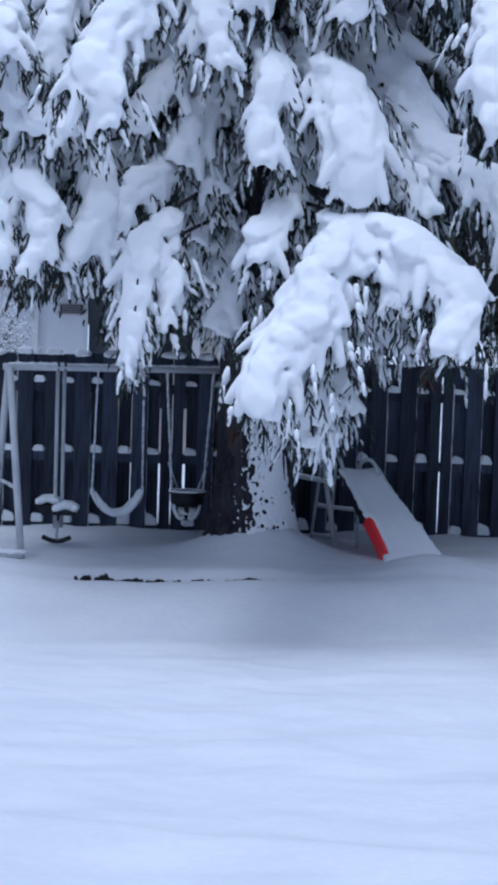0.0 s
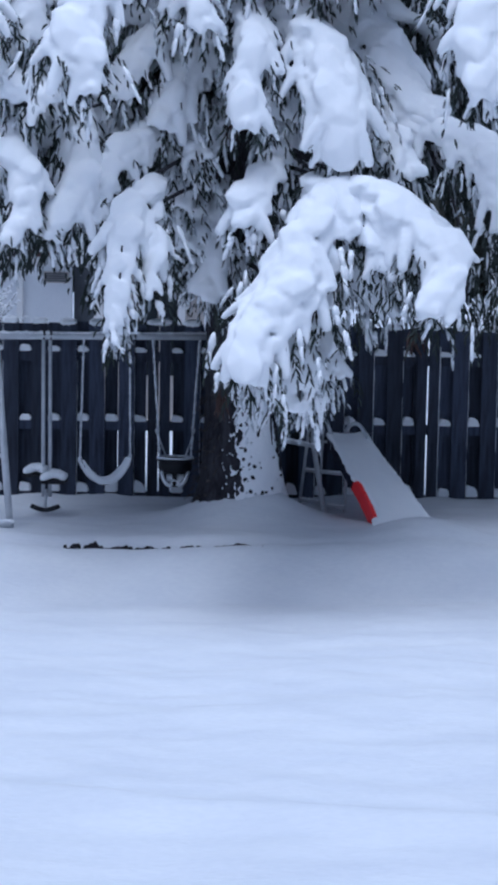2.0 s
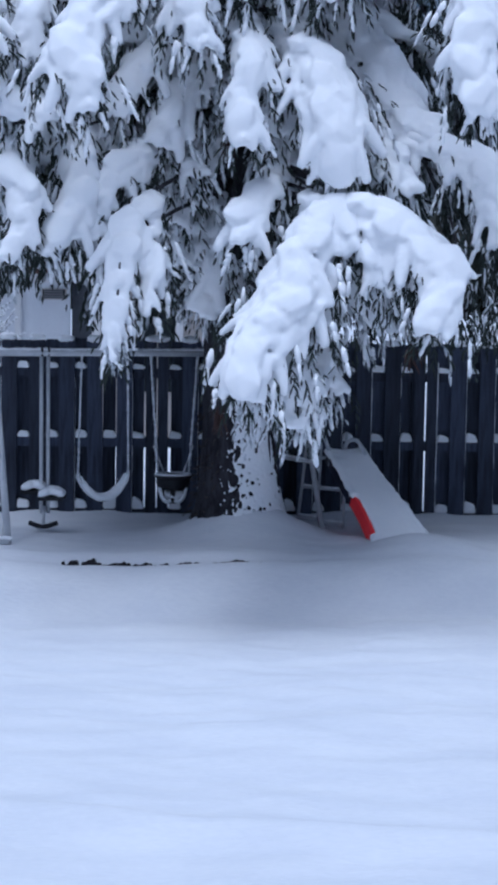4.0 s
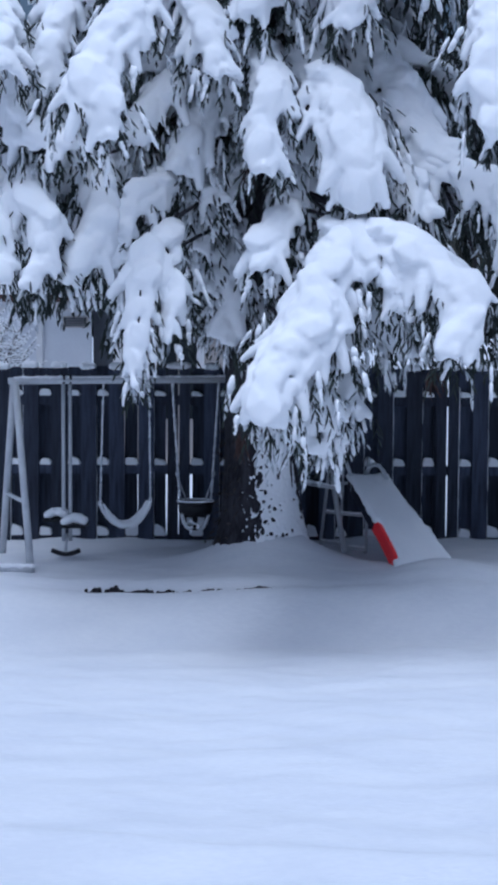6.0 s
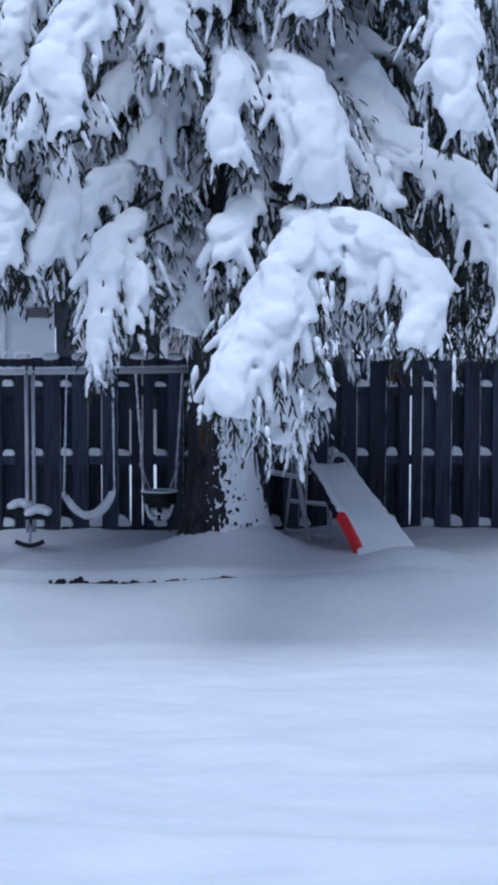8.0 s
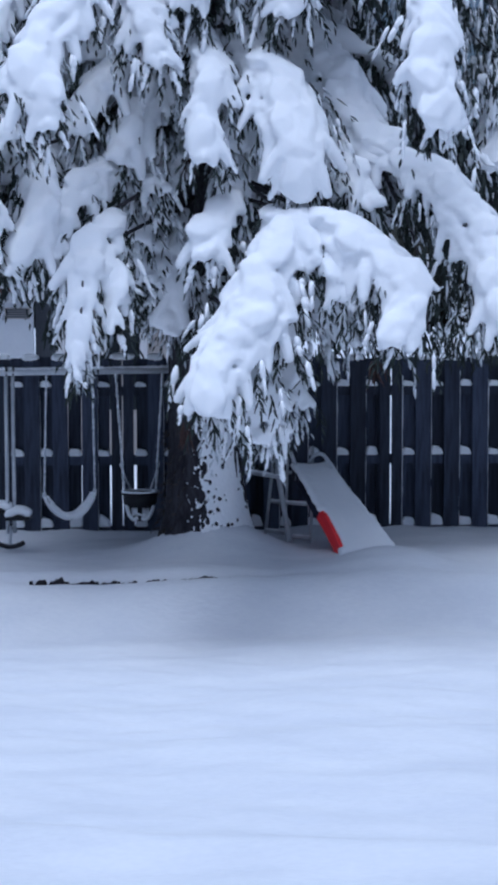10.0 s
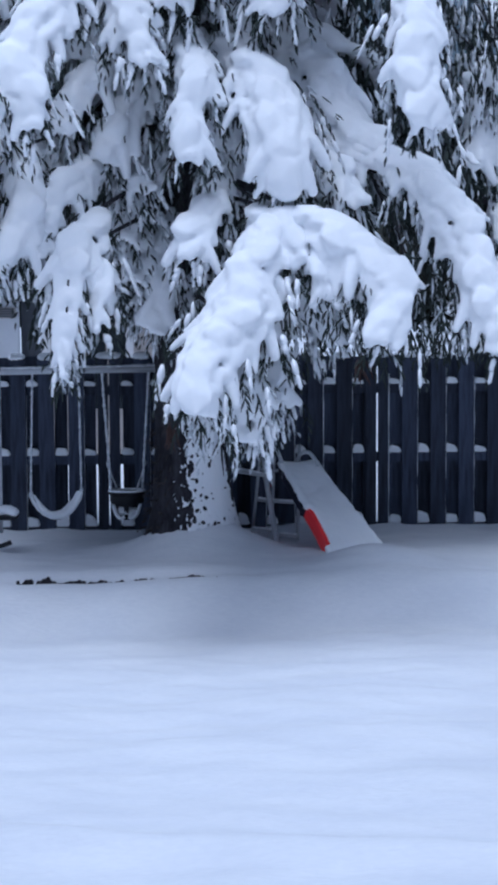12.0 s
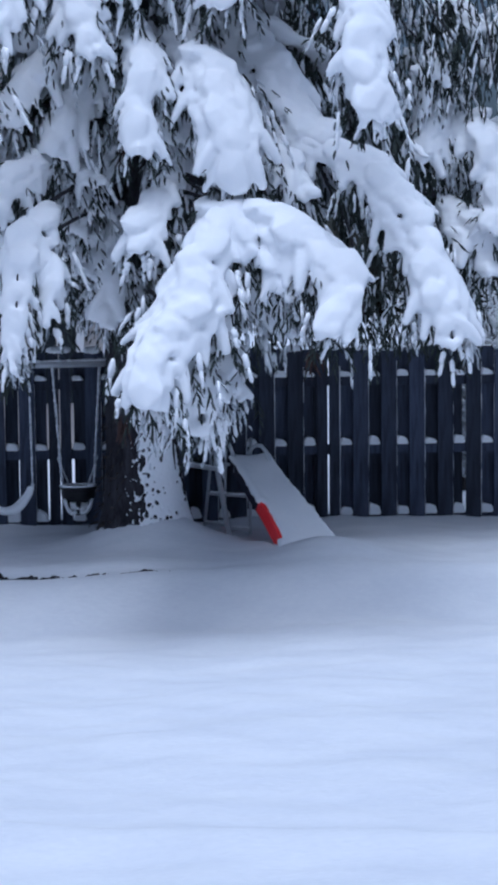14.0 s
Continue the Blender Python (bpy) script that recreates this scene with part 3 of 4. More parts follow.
bough([(-0.02, 12.20, 4.32, 0.25), (0.09, 11.60, 3.99, 0.41), (0.13, 11.30, 3.71, 0.40), (0.07, 11.20, 3.49, 0.26), (0.06, 11.10, 3.24, 0.36), (0.06, 11.05, 3.10, 0.26)], 13, lumpy=0.5)  # centre pad
bough([(0.33, 11.60, 3.00, 0.22), (0.22, 11.30, 2.79, 0.36), (0.10, 11.10, 2.57, 0.34), (0.03, 11.00, 2.40, 0.20)], 14, lumpy=0.5)  # centre lobe
bough([(-0.50, 11.90, 4.66, 0.44), (-0.40, 11.50, 4.32, 0.48), (-0.31, 11.30, 4.03, 0.35), (-0.22, 11.20, 3.81, 0.19)], 15, lumpy=0.5)  # top left pad
bough([(0.24, 11.90, 4.70, 0.44), (-0.02, 11.50, 4.42, 0.43), (-0.10, 11.40, 4.26, 0.24)], 16, lumpy=0.5)  # top centre pad
bough([(0.67, 11.90, 4.75, 0.54), (0.73, 11.50, 4.41, 0.43), (0.65, 11.40, 4.20, 0.19)], 17)  # top right pad
bough([(-0.85, 11.20, 4.41, 0.42), (-0.95, 10.90, 4.11, 0.54), (-1.09, 10.70, 3.82, 0.55), (-1.13, 10.55, 3.59, 0.53), (-1.03, 10.50, 3.41, 0.33), (-0.99, 10.45, 3.25, 0.15)], 18)  # left blob
bough([(-0.34, 12.50, 3.18, 0.21), (-0.59, 12.00, 3.15, 0.30), (-0.79, 11.70, 3.05, 0.36), (-0.94, 11.50, 2.84, 0.33), (-1.00, 11.40, 2.61, 0.19)], 19, lumpy=0.5)  # left mid
bough([(-0.51, 12.20, 3.06, 0.20), (-0.34, 11.90, 3.01, 0.30), (-0.21, 11.80, 2.94, 0.17)], 20, lumpy=0.5)  # left mid lobe
bough([(-0.61, 11.60, 2.77, 0.29), (-0.70, 11.30, 2.60, 0.45), (-0.80, 11.00, 2.34, 0.39), (-0.81, 10.85, 2.10, 0.34), (-0.83, 10.75, 1.86, 0.29), (-0.86, 10.70, 1.68, 0.15), (-0.83, 10.65, 1.54, 0.06)], 21, lumpy=0.5)  # left drop
bough([(-0.72, 11.30, 2.44, 0.23), (-0.58, 11.10, 2.31, 0.28), (-0.58, 11.00, 2.10, 0.25), (-0.61, 10.90, 1.86, 0.14)], 22, lumpy=0.5)  # left drop side
bough([(-1.71, 12.20, 4.24, 0.61), (-1.74, 11.80, 3.87, 0.73), (-1.61, 11.50, 3.53, 0.67), (-1.38, 11.30, 3.30, 0.42)], 23, lumpy=0.5)  # far left sheet
bough([(-1.45, 11.90, 4.53, 0.39), (-1.51, 11.50, 4.15, 0.33), (-1.54, 11.40, 3.84, 0.26), (-1.55, 11.35, 3.67, 0.14)], 24, lumpy=0.5)  # far left upper
bough([(-2.04, 11.80, 4.54, 0.59), (-1.91, 11.30, 4.11, 0.56), (-1.80, 11.10, 3.83, 0.32)], 25, lumpy=0.5)  # far left top
bough([(-1.82, 11.70, 3.22, 0.44), (-1.69, 11.40, 2.98, 0.52), (-1.51, 11.20, 2.75, 0.39), (-1.52, 11.10, 2.50, 0.28), (-1.63, 11.00, 2.26, 0.18)], 26, lumpy=0.5)  # far left pad
bough([(-2.16, 11.70, 3.34, 0.53), (-2.04, 11.30, 2.92, 0.56), (-1.93, 11.10, 2.58, 0.46), (-1.83, 11.00, 2.30, 0.27)], 27, lumpy=0.5)  # far left edge
bough([(-1.20, 12.00, 3.28, 0.25), (-1.18, 11.60, 3.04, 0.41), (-1.16, 11.40, 2.79, 0.43), (-1.22, 11.30, 2.56, 0.40), (-1.37, 11.20, 2.39, 0.28), (-1.37, 11.15, 2.28, 0.14)], 28, lumpy=0.5)  # left pad
bough([(-1.21, 11.60, 2.74, 0.24), (-1.06, 11.40, 2.56, 0.26), (-1.07, 11.30, 2.39, 0.16)], 29, lumpy=0.5)  # left pad side
bough([(-0.11, 12.40, 4.02, 0.23), (-0.33, 12.10, 3.79, 0.40), (-0.49, 11.90, 3.46, 0.44), (-0.62, 11.80, 3.19, 0.26)], 30, 1.00, 0.40, 0.5)  # inner left
bough([(-0.07, 12.40, 4.29, 0.23), (-0.50, 12.10, 4.05, 0.45), (-0.76, 11.90, 3.76, 0.44), (-0.90, 11.80, 3.40, 0.26)], 31, 1.00, 0.40, 0.5)  # inner left upper
bough([(-0.08, 12.50, 2.82, 0.19), (-0.14, 12.30, 2.53, 0.36), (-0.18, 12.20, 2.17, 0.36), (-0.21, 12.15, 1.85, 0.18)], 32, 0.95, 0.50, 0.5)  # inner drop
bough([(0.26, 12.50, 3.59, 0.19), (0.35, 12.30, 3.34, 0.36), (0.41, 12.20, 3.06, 0.32)], 33, 0.95, 0.50, 0.5)  # inner right
bough([(0.69, 12.70, 2.65, 0.28), (0.90, 12.40, 2.31, 0.55), (0.99, 12.30, 2.00, 0.55), (1.01, 12.20, 1.77, 0.27)], 34, 0.60, 0.50)  # inner right low
bough([(0.53, 12.20, 2.04, 0.27), (0.59, 11.60, 1.69, 0.47), (0.60, 11.30, 1.44, 0.42), (0.53, 11.10, 1.18, 0.25)], 35, 0.90, 0.50, 0.5)  # inner centre low
bough([(0.32, 11.20, 1.78, 0.25), (0.40, 10.90, 1.54, 0.48), (0.48, 10.80, 1.38, 0.44), (0.45, 10.70, 1.11, 0.20)], 36, 0.92, 0.50, 0.5)  # centre fringe
bough([(1.57, 12.70, 3.12, 0.28), (1.72, 12.40, 2.77, 0.55), (1.80, 12.30, 2.41, 0.55), (1.84, 12.20, 2.09, 0.45), (1.86, 12.20, 1.82, 0.27)], 37, 0.20, 0.22)  # right inner
bough([(2.06, 12.80, 2.66, 0.28), (2.20, 12.50, 2.32, 0.56), (2.23, 12.40, 2.00, 0.46), (2.24, 12.30, 1.77, 0.23)], 38, 0.20, 0.22)  # right inner outer
bough([(-2.12, 13.30, 2.98, 0.59), (-1.99, 13.10, 2.74, 0.62), (-1.83, 13.00, 2.50, 0.45)], 39, 0.60, 0.50)  # back curtain left
bough([(1.32, 14.50, 2.60, 0.75), (1.42, 14.40, 2.17, 0.91), (1.50, 14.30, 1.85, 0.69)], 41, 0.65, 0.50)  # back curtain right
bough([(2.87, 14.50, 2.71, 0.75), (2.96, 14.40, 2.28, 0.80), (3.00, 14.30, 2.02, 0.53)], 42, 0.65, 0.50)  # back curtain far right
bough([(0.62, 14.50, 2.91, 0.64), (0.68, 14.40, 2.49, 0.85), (0.73, 14.30, 2.06, 0.69)], 43, 0.65, 0.50)  # back curtain centre
bough([(1.39, 12.90, 4.67, 0.29), (1.60, 12.70, 4.26, 0.61), (1.74, 12.50, 3.82, 0.60), (1.78, 12.40, 3.45, 0.28)], 44, 0.15, 0.22)  # right upper dark
bough([(2.06, 13.00, 4.74, 0.29), (2.26, 12.80, 4.38, 0.62), (2.49, 12.60, 4.07, 0.56), (2.59, 12.50, 3.78, 0.28)], 45, 0.50, 0.50)  # right upper dark outer
bough([(2.67, 13.20, 4.79, 0.39), (2.87, 13.00, 4.42, 0.67), (3.02, 12.90, 3.98, 0.57)], 46, 0.50, 0.50)  # far right upper dark
bough([(2.22, 13.30, 3.51, 0.39), (2.34, 13.10, 3.16, 0.73), (2.57, 13.00, 2.82, 0.58)], 47, 0.20, 0.22)  # right back dark
bough([(0.34, 12.60, 4.69, 0.37), (0.52, 12.40, 4.38, 0.55), (0.52, 12.30, 4.14, 0.27)], 48, 0.75, 0.50)  # top inner
bough([(-0.71, 12.60, 4.68, 0.37), (-0.79, 12.40, 4.33, 0.55), (-0.83, 12.30, 4.04, 0.36)], 49, 0.95, 0.50, 0.5)  # top inner left
bough([(2.40, 12.90, 3.33, 0.38), (2.51, 12.60, 2.93, 0.75), (2.75, 12.50, 2.56, 0.60)], 50, 0.15, 0.22)  # far right dark
bough([(2.25, 12.80, 4.92, 0.38), (2.41, 12.50, 4.50, 0.69), (2.65, 12.40, 4.12, 0.60)], 51, 0.10, 0.22)  # far right dark top
bough([(2.86, 12.80, 4.84, 0.38), (2.92, 12.50, 4.32, 0.69), (2.97, 12.40, 3.81, 0.60)], 52, 0.10, 0.22)  # far right dark edge
bough([(1.66, 12.90, 4.95, 0.38), (1.80, 12.70, 4.54, 0.66), (1.87, 12.60, 4.11, 0.56)], 53, 0.10, 0.22)  # right dark top
bough([(2.14, 13.40, 3.91, 0.40), (2.28, 13.20, 3.55, 0.64), (2.34, 13.10, 3.30, 0.44)], 54, 0.10, 0.22)  # right gap dark
bough([(0.61, 11.30, 2.75, 0.37), (0.70, 11.05, 2.65, 0.57), (0.78, 10.95, 2.51, 0.55), (0.85, 10.90, 2.36, 0.32)], 55)  # fork crown
bough([(-0.98, 12.60, 3.69, 0.28), (-1.08, 12.40, 3.39, 0.51), (-1.10, 12.30, 3.07, 0.36)], 56, 0.95, 0.50, 0.5)  # left inner

bough([(-0.10, 12.55, 3.45, 0.25), (-0.28, 12.30, 3.20, 0.45), (-0.40, 12.10, 2.85, 0.42), (-0.45, 12.00, 2.60, 0.25)], 57, 1.0, 0.40, 0.5)  # inner left middle
bough([(-0.15, 12.50, 2.75, 0.22), (-0.33, 12.25, 2.50, 0.42), (-0.38, 12.15, 2.28, 0.34)], 58, 1.0, 0.45, 0.5)  # inner left low
bough([(0.25, 12.40, 3.95, 0.30), (0.32, 12.10, 3.65, 0.48), (0.34, 11.95, 3.30, 0.38)], 59, 1.0, 0.40, 0.5)  # inner centre
bough([(-1.10, 12.60, 4.35, 0.35), (-1.20, 12.35, 4.05, 0.60), (-1.30, 12.20, 3.70, 0.50)], 60, 1.0, 0.40, 0.5)  # left inner upper
bough([(-1.60, 12.70, 3.35, 0.40), (-1.75, 12.45, 3.10, 0.62), (-1.80, 12.30, 2.75, 0.50)], 61, 1.0, 0.40, 0.5)  # far left inner


def dead_sprig(at, seed, size):
    """A tuft of dead brown needles."""
    rng = random.Random(seed)
    v, f = [], []
    for _ in range(16):
        q = local(at) + Vector((rng.gauss(0, size), rng.gauss(0, size), rng.gauss(0, size * 1.5)))
        add_twig(v, f, q, (rng.uniform(-0.5, 0.5), rng.uniform(-0.5, 0.2), -1), rng.uniform(0.06, 0.13), rng, 0.010, 6)
    finish("dead_sprig", v, f, BROWN, tree, "tuft of dead brown needles")


dead_sprig((-0.03, 11.90, 3.18), 1, 0.022)
dead_sprig((1.24, 10.60, 1.62), 2, 0.020)
dead_sprig((-0.09, 10.50, 1.19), 3, 0.018)

# a bare branch in the gap between two boughs
tube("bare_branch", [tuple(local(q)) for q in [(1.54, 12.9, 3.51), (1.77, 12.5, 3.38), (1.99, 12.3, 3.31), (2.13, 12.2, 3.2)]], [0.016, 0.015, 0.014, 0.013, 0.012, 0.011, 0.010, 0.009, 0.008, 0.007] + [0.006] * 30, BARK, tree, 6, "dark bare branch")

# boughs further round and higher up, in a few kinds that share their shapes
def kind_of_bough(seed, length, droop, width):
    rng = random.Random(seed)
    path = []
    for k in range(7):
        s = k / 6
        path.append((length * (0.12 + 0.88 * s) * (1 - 0.12 * s * s), 0.10 * math.sin(3 * s + seed), 0.10 * s - droop * s ** 2.2, width * (0.45 + 1.1 * s * (1.25 - s))))
    shapes = [bough_shapes(path, seed, 0.9, 0.22, 0.62, 1.0, 0.3, 0)]
    for s0, turn in ((0.35, 1), (0.5, -1), (0.68, 1), (0.8, -1)):
        b = path[int(s0 * 6)]
        ln = length * 0.34
        side = [(b[0] + ln * h * 0.75, b[1] + turn * ln * h * 0.75, b[2] - droop * 0.55 * h ** 1.6, width * 0.62 * (1 - 0.55 * h)) for h in (0, 0.33, 0.66, 1)]
        shapes.append(bough_shapes(side, seed + int(s0 * 100), 0.9, 0.22, 0.58, 0.95, 0.3, 0))
    sv, sf, nv, nf, dv, df, hv, hf = [], [], [], [], [], [], [], []
    for _, a, b, c, d in shapes:
        for (v, f), (tv, tf) in ((a, (sv, sf)), (b, (nv, nf)), (c, (dv, df)), (d, (hv, hf))):
            n = len(tv)
            tv.extend(v)
            tf.extend([[i + n for i in q] for q in f])
    verts, faces = [], []
    line = [Vector((0, 0, -0.05))] + [Vector(q[:3]) - Vector((0, 0, 0.05)) for q in smooth_path(path, 0.2)]
    sweep(verts, faces, line, [0.04 * (1 - 0.8 * k / len(line)) for k in range(len(line))], 6)
    limb = finish("bough", verts, faces, BARK, tree, "", True)
    cover = finish("snow", sv, sf, SNOW, limb, "snow pad on a bough", True)
    soften(cover, 0.058, 1, 0.03, 0.15)
    bake(cover)
    tagged(cover, kind="stuff")
    tagged(finish("hanging_snow", hv, hf, SNOW, limb, "small tongues of snow on hanging twigs", True), kind="stuff")
    tagged(finish("needles", nv, nf, NEEDLE, limb, "dark green hanging needles"), kind="stuff")
    tagged(finish("dusted_needles", dv, df, DUSTED, limb, "needles dusted with snow"), kind="stuff")
    return limb


KINDS = [kind_of_bough(101, 1.5, 0.75, 0.34), kind_of_bough(102, 1.8, 1.1, 0.40), kind_of_bough(103, 2.2, 1.2, 0.42), kind_of_bough(104, 1.3, 1.0, 0.32)]


USED = set()


def place_boughs(parent, lean, seed, z_low, levels, rise, around, wide, reach):
    """Whorls of boughs up a trunk; reach(height, angle) limits how long a bough may be."""
    rng = random.Random(seed)
    for level in range(levels):
        z = z_low + level * rise
        ring = around if z < 6.6 else around - 2
        for k in range(ring):
            a = (k + (level % 2) * 0.5 + rng.uniform(-0.2, 0.2)) * 2 * math.pi / ring
            size = max(0.25, wide * (1 - (z - 2) / 11.5)) * rng.uniform(0.85, 1.15)
            size = min(size, reach(z, a))
            src = KINDS[rng.randrange(4)]
            if size < 0.2:
                continue
            m = pose(lean * z, 0, z, rng.uniform(-6, 6), rng.uniform(-6, 10), math.degrees(a)) @ Matrix.Scale(size, 4)
            if src not in USED and parent is tree:
                USED.add(src)
                src.matrix_basis = m
                continue
            ob = copy_thing(src, m)
            ob.matrix_basis = m
            ob.parent = parent


def reach_main(z, a):
    front = -math.sin(a)
    low = max(0.0, (z - 1.75) / 1.45)
    if z < 5.6:
        if front > 0.05 and math.cos(a) > 0 and z > 3.2:
            return 0.0
        if front > 0.6 and 2.3 < z < 3.8:
            return 0.0
        if front > 0.35:
            return min(low, 0.62)
        if front > -0.2:
            return min(low, 1.25)
        return min(low, 1.5)
    # high boughs out of view, their overhang sized to shade the ground
    return min(low, 1.2 if front > 0.2 else 1.5)


place_boughs(tree, -0.034, 21, 2.3, 20, 0.38, 7, 1.75, reach_main)

# a second spruce, of which only the flank is in view
spruce = empty("spruce_tree", (4.7, 13.3, 0), "dense snow-laden spruce tree beside the fence", "tree")
v, f = [], []
sweep(v, f, [(0, 0, -0.3 + 0.5 * k) for k in range(22)], [0.27 * (1 - k / 22) + 0.02 for k in range(22)], 16)
finish("trunk", v, f, BARK, spruce, "rough brown bark trunk", True)
# unseen boughs above 6.2 m are lengthened to darken the ground at right
place_boughs(spruce, 0.0, 34, 2.6, 13, 0.45, 6, 1.45, lambda z, a: max(0.0, (z - 1.85) / 1.45) if math.sin(a) > -0.3 else max(0.0, min(0.75 if z < 6.2 else 1.4, (z - 2.3) / 1.45)))


# ---- swing set ----
def pipe(name, a, b, r, parent, mat=PIPE, sides=10, sag=0.0):
    a, b = Vector(a), Vector(b)
    n = 8 if sag else 2
    pts = [a.lerp(b, k / n) - Vector((0, 0, sag * math.sin(math.pi * k / n))) for k in range(n + 1)]
    v, f = [], []
    sweep(v, f, pts, r, sides)
    return finish(name, v, f, mat, parent, "", True)


def snow_strip(name, a, b, r, parent, seed, label="line of snow on a bar", voxel=0.012):
    rng = random.Random(seed)
    a, b = Vector(a), Vector(b)
    n = max(3, int((b - a).length / (r * 0.9)))
    v, f = [], []
    for k in range(n + 1):
        s = r * rng.uniform(0.75, 1.15)
        ball(v, f, a.lerp(b, k / n) + Vector((0, 0, rng.uniform(-0.15, 0.15) * r)), (s * 1.2, s, s * 0.75))
    ob = finish(name, v, f, SNOW, parent, label, True)
    soften(ob, voxel, 2)
    return ob


BEAM_L, BEAM_R = Vector((-1.99, 12.70, 1.50)), Vector((0.18, 13.50, 1.50))
ALONG = (BEAM_R - BEAM_L).normalized()
ACROSS = Vector((ALONG.y, -ALONG.x, 0))


def on_beam(x):
    return BEAM_L + ALONG * ((x - BEAM_L.x) / ALONG.x)


def build_swing_set():
    base = Vector((-1.0, 13.05, 0))
    s = empty("swing_set", (0, 0, 0), "grey metal tube swing set frame dusted with snow", "swing set")
    pipe("beam", BEAM_L - ALONG * 0.05, BEAM_R, 0.029, s)
    snow_strip("beam_snow", BEAM_L + Vector((0, 0, 0.026)), BEAM_R + Vector((0, 0, 0.026)), 0.027, s, 4)
    for top, out in ((BEAM_L, 0.0), (BEAM_R, 0.06)):
        feet = []
        for side, reach in ((1, 0.66), (-1, 0.62)):
            foot = top + ACROSS * side * reach * (1 if top is BEAM_L else 0.5) + ALONG * out
            foot.z = -0.12
            head = top + ACROSS * side * 0.03 - Vector((0, 0, 0.01))
            pipe("leg", head, foot, 0.031, s)
            feet.append((head, foot))
        if top is BEAM_L:
            a = Vector((feet[0][1].x, feet[0][1].y, 0.01))
            pipe("ground_bar", a, a + Vector((-0.55, 0.04, 0.0)), 0.026, s)
            snow_strip("bar_snow", a + Vector((0, 0, 0.03)), a + Vector((-0.55, 0.04, 0.03)), 0.034, s, 9)
        (h1, f1), (h2, f2) = feet
        pipe("crossbar", h1.lerp(f1, 0.60), h2.lerp(f2, 0.60), 0.016, s)


def build_glider():
    top = on_beam(-1.575)
    g = empty("glider_swing", (0, 0, 0), "two-seat glider swing on twin poles heaped with snow", "swing")
    for d in (-0.029, 0.029):
        a = top + ALONG * d
        pipe("pole", a - Vector((0, 0, 0.02)), Vector((a.x, a.y, 0.14)), 0.016, g)
        v, f = [], []
        sweep(v, f, [a + Vector((0, 0, 0.01)) + Vector((ACROSS.x * 0.035 * math.cos(t), ACROSS.y * 0.035 * math.cos(t), 0.035 * math.sin(t))) for t in [k * 0.7 for k in range(9)]], 0.010, 6)
        finish("hanger", v, f, RUBBER, g, "", True)
    for d, z, seed in ((-0.09, 0.335, 1), (0.07, 0.295, 2)):
        c = Vector((top.x + d, top.y - 0.06 * (1 if d > 0 else -1), z))
        b = bmesh.new()
        box(b, (c.x - 0.11, c.y - 0.10, c.z - 0.03), (c.x + 0.11, c.y + 0.10, c.z), 0.012)
        part("seat", b, RUBBER, g)
        v, f = [], []
        rng = random.Random(seed)
        for k in range(26):
            u, w = rng.uniform(-1, 1), rng.uniform(-1, 1)
            ball(v, f, (c.x + u * 0.085, c.y + w * 0.07, c.z + 0.018 + 0.03 * (1 - u * u)), (0.042, 0.042, 0.042))
        soften(finish("snow", v, f, SNOW, g, "snow heap on the seat", True), 0.012, 3)
    pts = [(top.x - 0.12 + 0.24 * k / 8, top.y - 0.1, 0.075 - 0.035 * math.sin(math.pi * k / 8)) for k in range(9)]
    tube("footrest", pts, 0.02, RUBBER, g, 8)
    pipe("stem", (top.x, top.y - 0.02, 0.20), (top.x, top.y - 0.1, 0.05), 0.014, g)


def chain(parent, a, b, seed, r=0.0125):
    """A hanging chain with snow on its links."""
    rng = random.Random(seed)
    a, b = Vector(a), Vector(b)
    n = int((b - a).length / 0.022)
    v, f = [], []
    for k in range(n + 1):
        q = a.lerp(b, k / n) + Vector((rng.uniform(-0.002, 0.002), 0, 0))
        s = r * rng.uniform(0.7, 1.2)
        ball(v, f, q, (s * (1 if k % 2 else 0.85), s * (0.85 if k % 2 else 1), 0.018))
    return finish("chain", v, f, CHAIN, parent, "", True)


